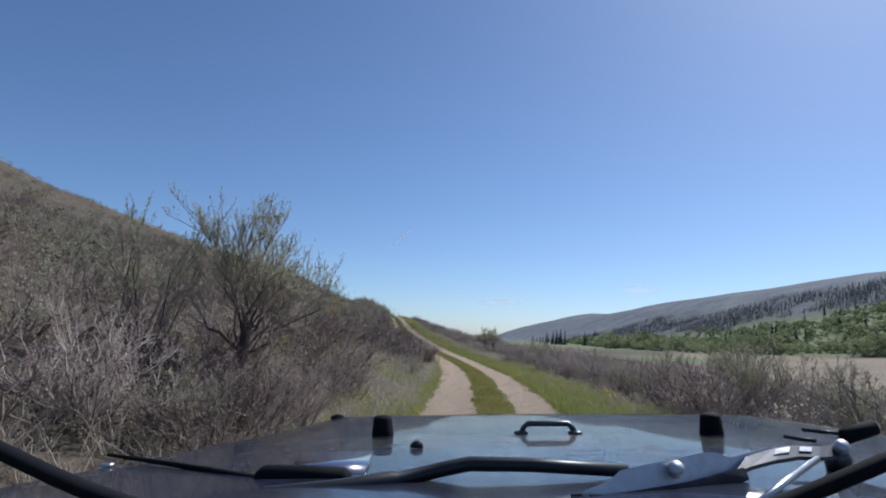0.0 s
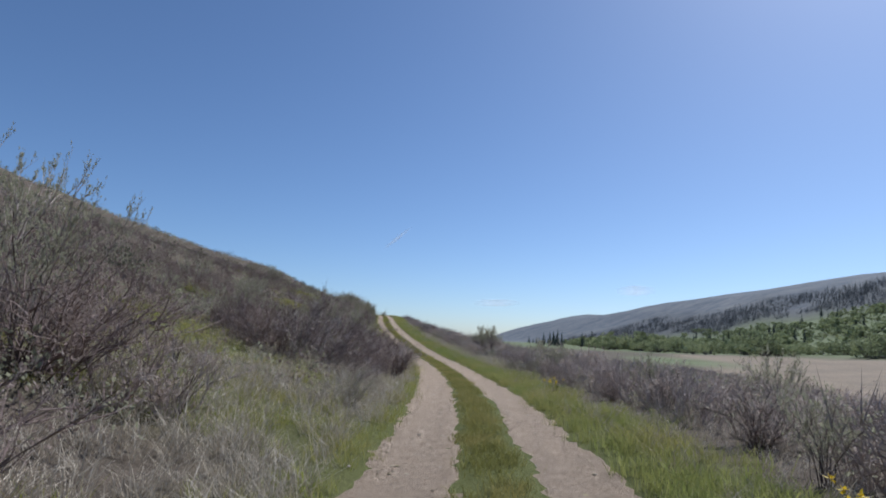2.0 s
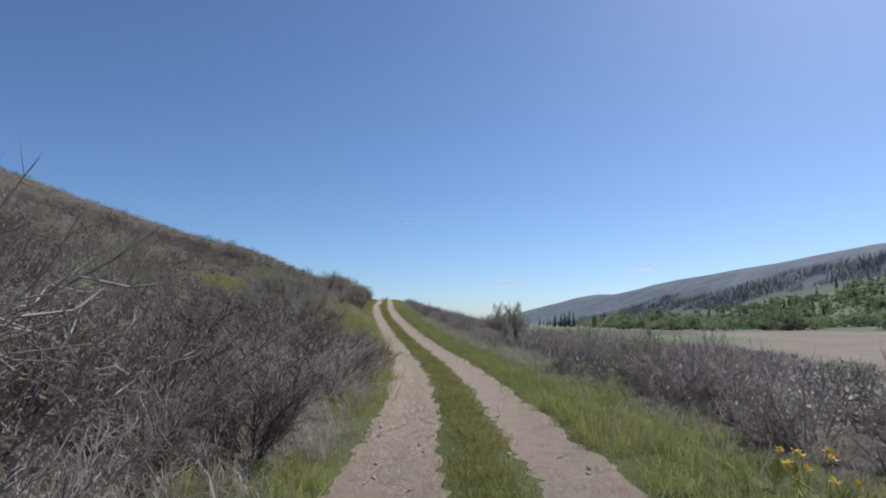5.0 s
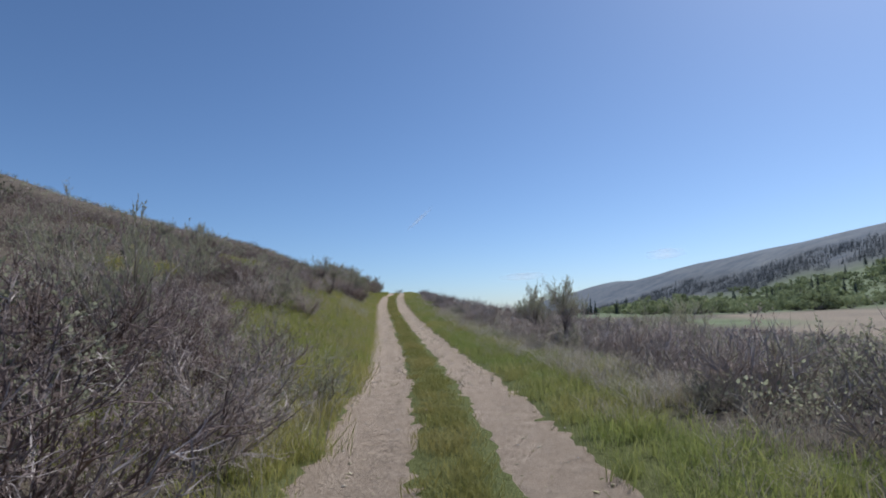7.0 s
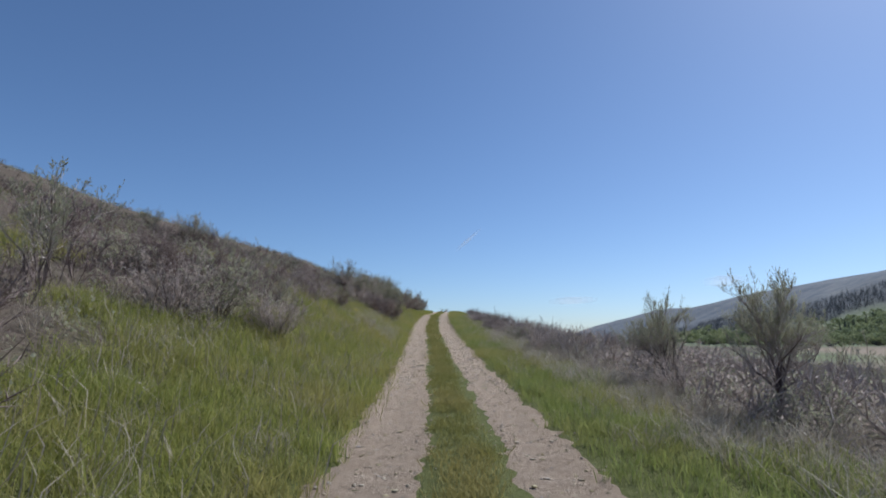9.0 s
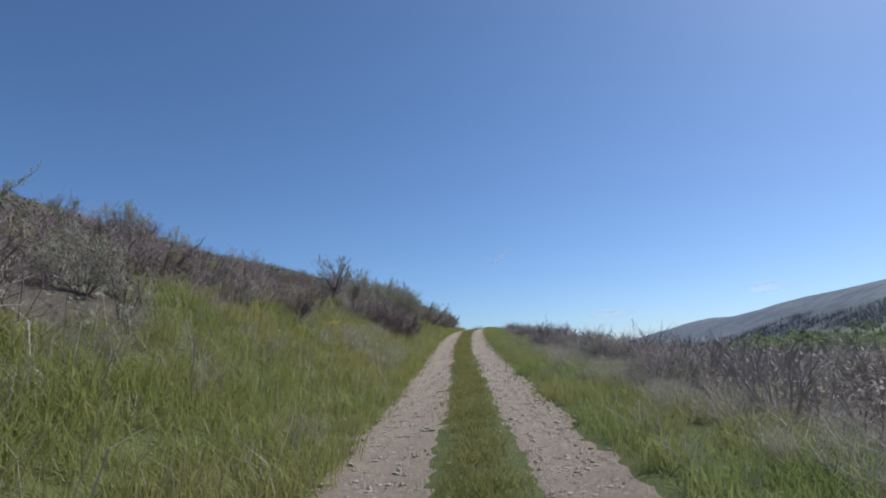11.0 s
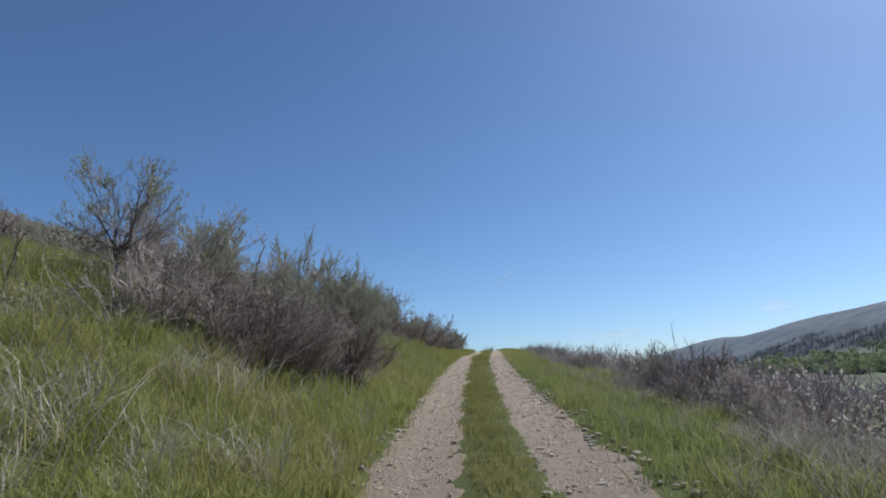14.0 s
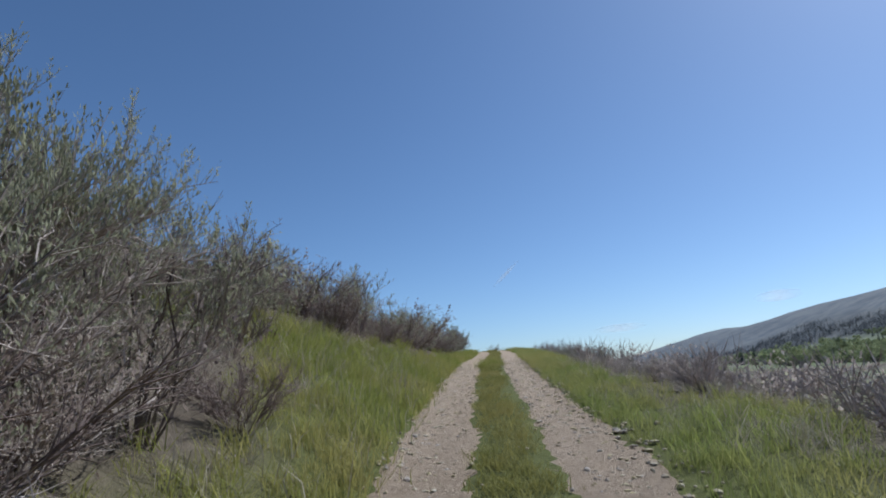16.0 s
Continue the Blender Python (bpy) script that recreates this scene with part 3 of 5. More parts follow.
def plant(kind, x, y, size, turn, wide=1.0, lean=(0, 0)):
    """Sets a shrub of that kind and height on the ground at x, y."""
    PLANTED.append((x, y, size))
    z = float(height(x, y)[0]) - 0.02
    m = pose(x, y, z, lean[0], lean[1], turn) @ Matrix.Diagonal((size * wide, size * wide, size, 1))
    src = KINDS[kind]
    if kind not in used:
        used.add(kind)
        src.matrix_basis = m
        return src
    ob = copy_thing(src, m)
    ob.matrix_basis = m
    return ob


# tall shrubs and thickets that stand out along the track: kind, metres along the track, metres to its right, height, turn, breadth
for kind, s, u, size, turn, wide in (
        ("grey_b", 4.6, -3.50, 1.1, 99, 1.1), ("tangle_c", 4.8, -2.40, 0.9, 33, 1.0), ("tangle_b", 5.9, -2.79, 0.9, 120, 1.1), ("tall_b", 6.4, -4.21, 2.0, 10, 0.9),
        ("broom", 6.5, -2.70, 0.64, 150, 1.1), ("tangle_c", 6.8, -3.58, 1.1, 15, 1.1), ("grey_a", 7.0, -2.48, 0.95, 70, 1.1), ("tree_a", 7.3, -3.37, 2.75, 40, 0.9),
        ("grey_a", 8.7, -4.13, 1.15, 200, 1.2), ("broom", 9.0, -2.70, 0.56, 50, 1.1), ("grey_b", 9.4, -2.51, 0.9, 140, 1.1), ("grey_a", 10.2, 3.60, 1.3, 15, 1.1),
        ("broom", 11.0, -2.80, 0.56, 250, 1.1), ("tangle_c", 11.4, 4.56, 1.35, 70, 1.1), ("tangle_b", 12.7, 4.10, 1.3, 100, 1.1), ("tall_a", 13.0, -4.33, 1.9, 180, 0.8),
        ("tangle_c", 13.3, -4.27, 1.2, 220, 1.25), ("grey_a", 13.6, -3.16, 0.9, 20, 1.2), ("tall_b", 13.8, -5.36, 2.15, 80, 0.8),
        ("grey_a", 16.5, 3.89, 1.06, 160, 1.2), 
        ("sage_a", 18.1, -2.24, 0.7, 50, 1.1), ("grey_b", 20.7, 4.12, 1.14, 20, 1.2),
        ("tangle_c", 21.0, -4.60, 1.0, 77, 1.2), ("broom", 21.3, -2.70, 0.64, 30, 1.1), ("dead_c", 21.9, -3.95, 1.85, 100, 0.95), ("broom", 22.4, -2.55, 0.56, 130, 1.1),
        ("dead_c", 22.7, -4.50, 1.6, 130, 1.0), ("dead_d", 22.7, -3.60, 1.9, 50, 0.75), 
        ("tangle_b", 24.2, -2.75, 0.9, 15, 1.2), ("dead_b", 24.2, -2.60, 0.85, 80, 1.1), ("sage_b", 24.4, -3.90, 1.1, 80, 1.1), ("tangle_b", 25.0, -2.15, 1.0, 140, 1.1),
        ("grey_a", 25.1, 4.37, 1.01, 130, 1.2), ("tangle_c", 25.7, -3.42, 1.4, 60, 1.1), ("broom", 26.4, -2.60, 0.64, 99, 1.1),
        ("grey_a", 26.7, -2.4, 1.1, 160, 1.15), ("grey_b", 27.7, -3.13, 1.2, 5, 1.2), ("broom", 28.0, -2.90, 0.72, 33, 1.1), ("tangle_b", 28.5, -3.75, 1.5, 80, 1.1),
        ("grey_a", 28.8, 4.33, 0.97, 80, 1.2), ("grey_b", 29.2, -2.25, 1.15, 44, 1.2), ("broom", 29.5, -3.00, 0.80, 120, 1.1),
        ("tangle_c", 29.7, -3.22, 1.35, 190, 1.2), ("dead_a", 30.1, 4.28, 0.7, 60, 1.2), ("dead_a", 30.6, -2.15, 1.1, 10, 1.1), ("broom", 31.0, -3.00, 0.72, 222, 1.1),
        ("tangle_a", 31.0, -2.5, 1.25, 130, 1.2), ("grey_a", 31.2, 4.12, 0.97, 110, 1.2), ("sage_b", 32.0, -3.25, 1.2, 170, 1.2),
        ("grey_b", 32.8, -2.05, 1.1, 15, 1.15), ("tangle_c", 33.1, -3.62, 1.5, 110, 1.1), ("sage_b", 33.6, 5.26, 1.32, 140, 1.0),
        ("sage_a", 34.0, -2.17, 1.0, 50, 1.1), ("tangle_a", 34.3, -3.05, 1.25, 75, 1.2), ("tall_b", 34.5, -3.57, 2.1, 140, 0.7), ("dead_b", 35.4, -2.17, 1.0, 20, 1.2),
        ("grey_b", 35.7, 4.18, 0.88, 50, 1.2), ("tangle_c", 35.8, -2.72, 1.1, 25, 1.2), ("tall_a", 35.9, -4.75, 2.05, 33, 0.8), ("sage_b", 36.0, -1.67, 0.75, 10, 1.2),
        ("tall_c", 36.8, 6.00, 0.88, 60, 1.1), ("tangle_a", 38.2, -5.60, 1.2, 10, 1.2), ("sage_b", 38.8, -3.05, 0.85, 100, 1.0), ("tangle_a", 37.4, -4.30, 1.2, 10, 1.1), ("grey_b", 38.4, -4.75, 1.3, 140, 1.1), ("grey_a", 39.3, -4.60, 1.25, 230, 1.1), ("tangle_a", 40.3, -4.75, 1.2, 60, 1.1), ("sage_a", 37.6, -5.90, 1.3, 80, 1.1), ("tangle_c", 41.2, -5.40, 1.2, 310, 1.1), ("dead_b", 39.0, -5.60, 1.3, 20, 1.1), ("broom", 38.9, -3.90, 0.64, 20, 1.1), ("sage_b", 36.6, -3.40, 1.0, 200, 1.1),
        ("tangle_c", 39.8, -5.20, 1.15, 60, 1.2), ("tangle_b", 41.8, -6.20, 1.0, 200, 1.2), ("sage_b", 43.0, 4.01, 0.7, 40, 1.2), ("sage_b", 43.6, -6.60, 0.8, 20, 1.2),
        ("tree_a", 44.0, 4.32, 2.15, 30, 0.75), ("dead_b", 44.2, 4.75, 0.7, 150, 1.2), ("broom", 45.0, 3.70, 0.48, 10, 1.1), ("tall_b", 45.3, -6.40, 2.0, 140, 1.1),
        ("broom", 46.2, 3.60, 0.56, 70, 1.1), ("dead_a", 46.3, -4.25, 0.7, 200, 1.2), ("grey_b", 46.5, -4.94, 1.3, 60, 1.2), ("grey_b", 46.5, 3.99, 0.79, 60, 1.2),
        ("broom", 47.4, 3.90, 0.64, 170, 1.1), ("grey_b", 48.4, -3.55, 1.1, 210, 1.2), ("tree_b", 48.9, 4.80, 2.0, 100, 0.75), ("tall_d", 49.3, 5.20, 1.75, 80, 0.9), ("tangle_b", 49.3, -5.94, 1.4, 33, 1.2),
        ("grey_a", 55.7, 3.38, 0.79, 10, 1.2), ("grey_b", 56.7, -4.34, 0.8, 70, 1.2), ("dead_b", 57.2, -3.42, 0.7, 40, 1.2),
        ("tangle_b", 58.1, -3.84, 0.8, 150, 1.2), ("grey_b", 59.3, -4.41, 0.8, 55, 1.2), ("sage_a", 61.3, 3.74, 0.79, 110, 1.2),
        ("tall_d", 64.6, -13.96, 1.6, 170, 1.0), 
        ("dead_a", 65.4, -4.05, 0.94, 20, 1.1), ("tree_b", 65.7, -12.78, 2.0, 20, 0.9),
        ("grey_b", 66.3, -4.00, 1.1, 200, 1.2), ("dead_a", 66.4, -3.65, 1.02, 80, 1.1), ("tree_b", 66.5, -4.79, 1.9, 20, 0.95),
        ("tall_e", 66.7, -11.18, 1.35, 70, 1.0), ("dead_a", 66.9, -3.10, 0.8, 140, 1.1), ("grey_a", 67.0, -3.60, 1.25, 33, 1.15),
        ("tree_a", 67.1, -3.83, 1.75, 75, 0.9), ("tangle_a", 67.2, -3.15, 1.02, 140, 1.1), ("grey_a", 67.6, -4.60, 1.5, 120, 1.2),
        ("tangle_a", 67.8, -3.20, 1.2, 260, 1.15), ("tangle_b", 67.9, -2.85, 1.10, 200, 1.1), ("tall_e", 68.4, -4.37, 1.7, 130, 1.1),
        ("grey_a", 68.4, 4.04, 0.79, 95, 1.2), ("grey_b", 68.5, -2.95, 1.3, 140, 1.1), ("dead_b", 68.9, -2.50, 0.75, 33, 1.2),
        ("grey_b", 69.0, -4.10, 1.6, 15, 1.2), ("tree_b", 69.1, -3.23, 2.2, 145, 0.85), ("grey_a", 69.3, -2.75, 1.25, 70, 1.1),
        ("tall_e", 69.9, -2.41, 1.7, 12, 1.0), ("dead_a", 70.0, -2.40, 0.7, 50, 1.1), ("tangle_a", 70.2, -2.65, 1.3, 180, 1.1),
        ("sage_a", 70.4, -3.80, 1.5, 140, 1.2), ("tree_a", 70.7, -2.65, 2.25, 300, 0.8), ("grey_b", 71.0, -2.75, 1.1, 20, 1.1),
        ("tree_b", 71.3, -3.05, 2.35, 250, 0.9), ("sage_a", 71.8, -3.00, 0.9, 66, 1.2), ("tangle_a", 72.0, -4.00, 1.2, 100, 1.2),
        ("tall_b", 72.3, 3.89, 0.97, 50, 1.2), ("tall_e", 72.2, -2.75, 1.95, 44, 1.0), ("grey_a", 72.8, -5.40, 1.1, 250, 1.2), ("sage_b", 74.0, -4.40, 1.0, 190, 1.2),
        ("tangle_b", 75.2, -4.90, 1.2, 90, 1.2), ("tangle_c", 76.4, -4.54, 1.55, 10, 1.2), ("tall_a", 77.0, -5.76, 1.47, 50, 1.2), 
        ("grey_b", 78.7, 3.67, 0.88, 140, 1.2), ("sage_b", 79.0, -4.78, 1.4, 66, 1.3), 
        ("tangle_c", 79.5, -5.33, 1.5, 103, 1.24), ("tall_c", 80.7, -5.45, 1.4, 100, 1.2), ("tall_e", 81.2, -5.07, 1.55, 167, 1.13),
        ("far_b", 81.3, -5.0, 1.6, 100, 1.2), ("tangle_a", 83.2, -5.10, 1.71, 120, 1.3), ("tangle_b", 83.3, -4.11, 1.32, 250, 1.17),
        ("far_sage", 83.0, -4.9, 1.45, 150, 1.2), ("tall_b", 85.2, -4.00, 2.01, 112, 1.15), ("sage_a", 85.4, -5.37, 1.55, 130, 1.3),
        ("far_a", 85.4, -4.5, 1.6, 200, 1.2), ("tall_b", 86.7, -5.81, 1.4, 130, 1.2), ("tall_e", 87.4, -4.43, 1.6, 137, 1.11),
        ("far_sage", 87.4, -4.3, 1.5, 20, 1.2), ("sage_b", 88.9, -3.63, 1.45, 349, 1.15), ("far_b", 89.7, -3.27, 1.95, 70, 1.2),
        ("sage_b", 90.5, -5.96, 1.71, 30, 1.3), ("tangle_b", 91.1, -4.04, 1.31, 317, 1.24), ("far_a", 92.1, -3.19, 1.72, 120, 1.2),
        ("tall_c", 92.5, -3.41, 1.65, 67, 1.08), ("tangle_c", 93.9, -3.35, 1.35, 185, 1.23), ("tall_c", 94.4, -6.11, 1.86, 10, 1.2),
        ("far_sage", 94.8, -3.38, 1.95, 170, 1.2), ("tall_a", 95.3, -3.67, 1.78, 119, 1.13), ("tall_c", 96.9, -3.37, 1.87, 332, 1.17),
        ("far_b", 97.9, -3.51, 1.95, 30, 1.2), ("sage_a", 98.2, -6.00, 1.55, 80, 1.3), ("tangle_c", 98.9, -2.74, 1.46, 35, 1.16),
        ("sage_a", 100.6, -4.00, 1.58, 39, 1.21), ("far_a", 101.4, -3.68, 1.72, 80, 1.2), ("tall_e", 102.0, -3.92, 1.55, 149, 1.03),
        ("tangle_b", 102.1, -6.11, 1.55, 80, 1.3), ("tall_b", 103.5, -4.15, 1.93, 29, 1.11), ("far_sage", 105.5, -4.10, 1.72, 130, 1.2),
        ("sage_a", 105.5, -2.80, 1.36, 106, 1.22), ("sage_b", 107.0, -6.27, 1.71, 20, 1.3), ("sage_a", 107.4, -2.99, 1.27, 49, 1.22),
        ("sage_a", 108.8, -3.75, 1.51, 149, 1.2), ("sage_a", 110.7, -3.36, 1.36, 158, 1.15), ("tangle_b", 112.6, -3.41, 1.49, 199, 1.12),
        ("sage_a", 113.8, -6.98, 1.71, 75, 1.3), ("tall_a", 113.9, -4.09, 1.96, 35, 1.2), ("tangle_a", 115.6, -3.44, 1.51, 45, 1.0),
        ("tall_c", 117.5, -3.44, 1.62, 269, 1.12), ("tall_c", 119.0, -3.55, 2.04, 161, 1.11), ("tall_c", 120.9, -2.81, 1.82, 27, 1.14),
        ("tangle_c", 122.3, -3.16, 1.36, 310, 1.01), ("tall_c", 123.5, -2.77, 1.53, 44, 1.13), ("tall_c", 125.4, -2.87, 1.81, 144, 1.15),
        ("tall_e", 127.5, -3.39, 2.04, 93, 1.21), ("tangle_c", 129.6, -3.73, 1.2, 314, 1.05), ("sage_b", 131.8, -3.22, 1.4, 49, 1.05),
        ("tangle_c", 133.3, -3.61, 1.23, 61, 1.05), ("tall_c", 135.1, -3.42, 1.88, 353, 1.09), ("sage_b", 139.0, -2.40, 1.7, 50, 1.1),
        ("dead_b", 70.3, 3.60, 1.3, 40, 1.0), ("tangle_b", 70.8, 4.10, 1.1, 140, 1.1), ("dead_d", 60.6, 4.30, 1.3, 10, 0.9), ("dead_d", 63.2, 4.00, 1.2, 110, 0.9), ("tall_c", 43.0, 7.40, 1.6, 60, 1.0), ("grey_b", 54.6, -5.60, 0.91, 183, 1.1), ("dead_a", 55.4, -5.10, 0.95, 333, 1.1), ("tangle_b", 56.0, -5.90, 0.98, 14, 1.1), ("grey_a", 56.6, -5.30, 0.96, 127, 1.1), ("dead_c", 57.4, -5.00, 0.73, 80, 1.1), ("tangle_a", 57.9, -5.80, 0.78, 240, 1.1), ("grey_b", 58.6, -5.20, 0.97, 194, 1.1), ("dead_a", 59.4, -5.30, 0.89, 293, 1.1), ("tangle_b", 60.2, -4.80, 0.81, 110, 1.1), ("grey_a", 57.0, -6.60, 0.85, 93, 1.1), ("dead_c", 55.0, -6.70, 0.78, 199, 1.1), ("tangle_a", 60.8, -5.60, 0.79, 36, 1.1), ("tall_e", 65.2, -12.3, 1.9, 60, 1.1), ("tangle_a", 65.9, -12.1, 1.5, 10, 1.1), ("grey_a", 64.9, -13.2, 1.5, 200, 1.1), ("tangle_c", 66.6, -13.0, 1.6, 100, 1.1), ("dead_d", 20.6, -2.7, 0.8, 20, 1.2), ("dead_d", 21.2, -2.5, 0.7, 140, 1.3), ("dead_d", 21.9, -2.75, 0.9, 260, 1.2), ("dead_a", 22.6, -2.6, 0.75, 80, 1.1), ("dead_d", 23.3, -2.65, 0.8, 190, 1.2), ("dead_d", 24.0, -2.4, 0.7, 300, 1.3), ("dead_c", 23.6, -3.5, 1.3, 240, 0.9), ("dead_d", 28.6, -2.6, 0.9, 40, 1.2), ("dead_a", 30.2, -2.7, 1.0, 140, 1.1), ("dead_d", 27.2, -2.5, 0.8, 200, 1.2), ("tall_d", 11.5, 4.6, 1.65, 30, 0.9), ("tall_d", 12.4, 5.3, 1.6, 150, 0.9), ("tall_b", 10.6, 4.4, 1.5, 250, 0.8), ("sage_a", 146.0, 2.20, 1.23, 20, 1.3)):
    x, y = [float(a[0]) for a in on_track(np.array([s]), np.array([u]))]
    plant(kind, x, y, size, turn, wide)


# brush along both sides of the track
rng = np.random.RandomState(40)
count = 0
tries = 0
while count < 380 and tries < 14000:
    tries += 1
    s = rng.uniform(2, 102)
    left = rng.uniform() < 0.5
    u = -(2.5 + 11 * rng.uniform() ** 1.2) if left else 3.3 + 9 * rng.uniform() ** 1.3
    x, y = [float(a[0]) for a in on_track(np.array([s]), np.array([u]))]
    g = float(grassy(np.array([s]), np.array([u]), np.array([x]), np.array([y]))[0])
    if g > 0.45 and rng.uniform() < 0.93:
        continue
    if left and (36 < s < 46 and u > -6 or 14 < s < 24.8 and u > -5.3 or 46 < s < 61 and u > -4.4 or 61 < s < 67):
        continue
    size = rng.uniform(0.8, 1.4) * (0.62 if left and 50 < s < 64 else 1.0 if left else (0.76 + 0.25 * step(3.5, 6.5, u)) * (1 - 0.45 * step(40, 66, s)))
    if any((px - x) ** 2 + (py - y) ** 2 < (0.3 * (ps + size)) ** 2 for px, py, ps in PLANTED):
        continue
    q = rng.uniform() * (0.85 if left and s < 14 else 1.0)
    kind = (("tangle_a", "tangle_b", "tangle_c") if left else ("grey_a", "grey_b", "grey_a"))[rng.randint(3)] if q < 0.55 else ("sage_a", "sage_b")[rng.randint(2)] if q < 0.85 else ("tall_a", "tall_b", "tall_c")[rng.randint(3)]
    if left and (u < -5.5 or s > 61):
        size *= 0.85 if s < 56 else 0.72
    if kind.startswith("tall"):
        size *= 1.3
    elif u < -5.5 or u > 7:
        kind = {"s": "far_sage", "t": ("far_a", "far_b")[rng.randint(2)], "g": ("far_c", "far_d")[rng.randint(2)]}[kind[0]]
    plant(kind, x, y, size, rng.uniform(0, 360), rng.uniform(1.0, 1.3))
    count += 1


# ---------------------------------------------------------------- brush on the slopes beyond
def low_shrub(seed, stems, tw, thick):
    """A small tangle for the slopes: stems and twigs that end in points."""
    r = np.random.RandomState(seed)
    az, out = r.uniform(0, 6.283, stems), np.sqrt(r.uniform(0.03, 1, stems)) * 0.75
    tip = np.stack([out * np.cos(az), out * np.sin(az), (1 - 0.5 * out ** 2) * r.uniform(0.6, 1.0, stems)], 1)
    root = tip * [0.2, 0.2, 0]
    i, q = r.randint(0, stems, tw), r.uniform(0.15, 1, tw)[:, None]
    p = root[i] * (1 - q) + tip[i] * q
    d = tip[i] * 0.25 + r.normal(size=(tw, 3)) * 0.17 + [0, 0, 0.1]
    e = p + d
    e[:, 2] = np.maximum(e[:, 2], 0.02)
    return merge([spikes(root, tip, thick * 1.6), spikes(p, e, thick)])


def cover(name, label, n, seed, s_lo, s_hi, u_of, size_lo, size_hi, shapes, mat, keep=None):
    r = np.random.RandomState(seed)
    s, u = r.uniform(s_lo, s_hi, n), u_of(r, n)
    x, y = on_track(s, u)
    if keep is not None:
        k = keep(s, u, x, y, r)
        s, u, x, y = s[k], u[k], x[k], y[k]
    s2, u2 = along(x, y)
    z = height_su(x, y, s2, u2) - 0.03
    n = len(x)
    v, t = scatter(shapes, r.randint(0, len(shapes), n), x, y, z, r.uniform(0, 6.283, n), r.uniform(size_lo, size_hi, n))
    return tagged(new(name, tri_mesh(name, v, t, [mat])), label, "brush", kind="stuff")


def not_green(s, u, x, y, r):
    return r.uniform(size=len(s)) > grassy(s, u, x, y) * 1.1


def off_field(s, u, x, y, r):
    return r.uniform(size=len(s)) > bare_field(x, y) * 1.02


def leafy_low(seed, n, leaf):
    r = np.random.RandomState(seed)
    p = r.normal(size=(n, 3)) * [0.33, 0.33, 0.2] + [0, 0, 0.42]
    p[:, 2] = np.abs(p[:, 2])
    return leaves(r, p, leaf, 0.6)


low = [low_shrub(60 + i, 7, 36, 0.0115) for i in range(5)]
lower = [low_shrub(66 + i, 5, 17, 0.03) for i in range(5)]
cover("hillside_brush", "grey leafless scrub covering the bank above the track", 2900, 71, -4, 110, lambda r, n: -(3.5 + 20 * r.uniform(size=n) ** 1.2), 0.4, 0.8, low, TANGLE, not_green)
cover("upper_brush", "grey leafless scrub over the upper hillside", 3200, 76, -8, 170, lambda r, n: -(18 + 110 * r.uniform(size=n) ** 1.3), 0.3, 0.65, lower, BARK, not_green)
cover("valley_brush", "grey-brown scrub on the slope down to the valley", 2600, 72, 0, 120, lambda r, n: 3.6 + 26 * r.uniform(size=n) ** 1.4, 0.5, 1.0, low, BARK, not_green)
cover("valley_scrub", "grey-brown scrub at the edge of the valley floor", 6000, 77, 0, 360, lambda r, n: 14 + 95 * r.uniform(size=n) ** 1.2, 0.8, 1.7, lower, BARK, off_field)
lowleaf = [leafy_low(80 + i, 30, 0.23) for i in range(4)]
fineleaf = [leafy_low(85 + i, 90, 0.085) for i in range(4)]
midleaf = [leafy_low(185 + i, 55, 0.12) for i in range(4)]
cover("bank_sage", "low grey-green sage between the shrubs above the track", 1200, 73, -2, 100, lambda r, n: -(3 + 15 * r.uniform(size=n)), 0.35, 0.75, fineleaf, PLUME, not_green)
cover("bank_twigs", "low dry grey twig tips between the shrubs above the track", 1500, 173, -2, 100, lambda r, n: -(3 + 13 * r.uniform(size=n)), 0.35, 0.75, fineleaf, BUD, not_green)
cover("slope_sage", "low grey-green sage between the shrubs below the track", 1200, 78, -2, 100, lambda r, n: 3.6 + 14 * r.uniform(size=n), 0.35, 0.8, fineleaf, PLUME, not_green)
cover("slope_twigs", "low dry grey twig tips between the shrubs below the track", 1900, 178, -2, 110, lambda r, n: 3.8 + 18 * r.uniform(size=n), 0.45, 0.95, fineleaf, TWIG_TIP, not_green)
cover("hillside_sage", "low grey-green sage cover on the hillside", 1500, 79, -8, 130, lambda r, n: -(18 + 24 * r.uniform(size=n)), 0.35, 0.7, midleaf, PLUME, not_green)
cover("hillside_twigs", "low dry grey twig tips on the hillside", 1500, 179, -8, 130, lambda r, n: -(16 + 24 * r.uniform(size=n)), 0.35, 0.7, midleaf, BUD, not_green)
cover("upper_sage", "low grey-green sage cover on the upper hillside", 1800, 180, -8, 170, lambda r, n: -(34 + 100 * r.uniform(size=n) ** 1.3), 0.4, 0.8, lowleaf, PLUME, not_green)
cover("dark_scrub", "dark rounded sage clumps dotted over the hillside", 620, 181, -8, 170, lambda r, n: -(9 + 90 * r.uniform(size=n) ** 1.3), 0.5, 1.15, [leafy_low(190 + i, 170, 0.1) for i in range(4)], DARK_LEAF, not_green)
cover("hill_grass", "patches of olive spring grass between the sage on the hillside", 2300, 182, -8, 150, lambda r, n: -(7 + 70 * r.uniform(size=n) ** 1.2), 0.3, 0.6, midleaf, OLIVE, lambda s, u, x, y, r: wave(x, y, 14, 183) > 0.35)
cover("valley_sage", "low grey-green sage on the slope to the valley", 3000, 74, -5, 330, lambda r, n: 13 + 95 * r.uniform(size=n) ** 1.3, 0.6, 1.2, lowleaf, PLUME, off_field)


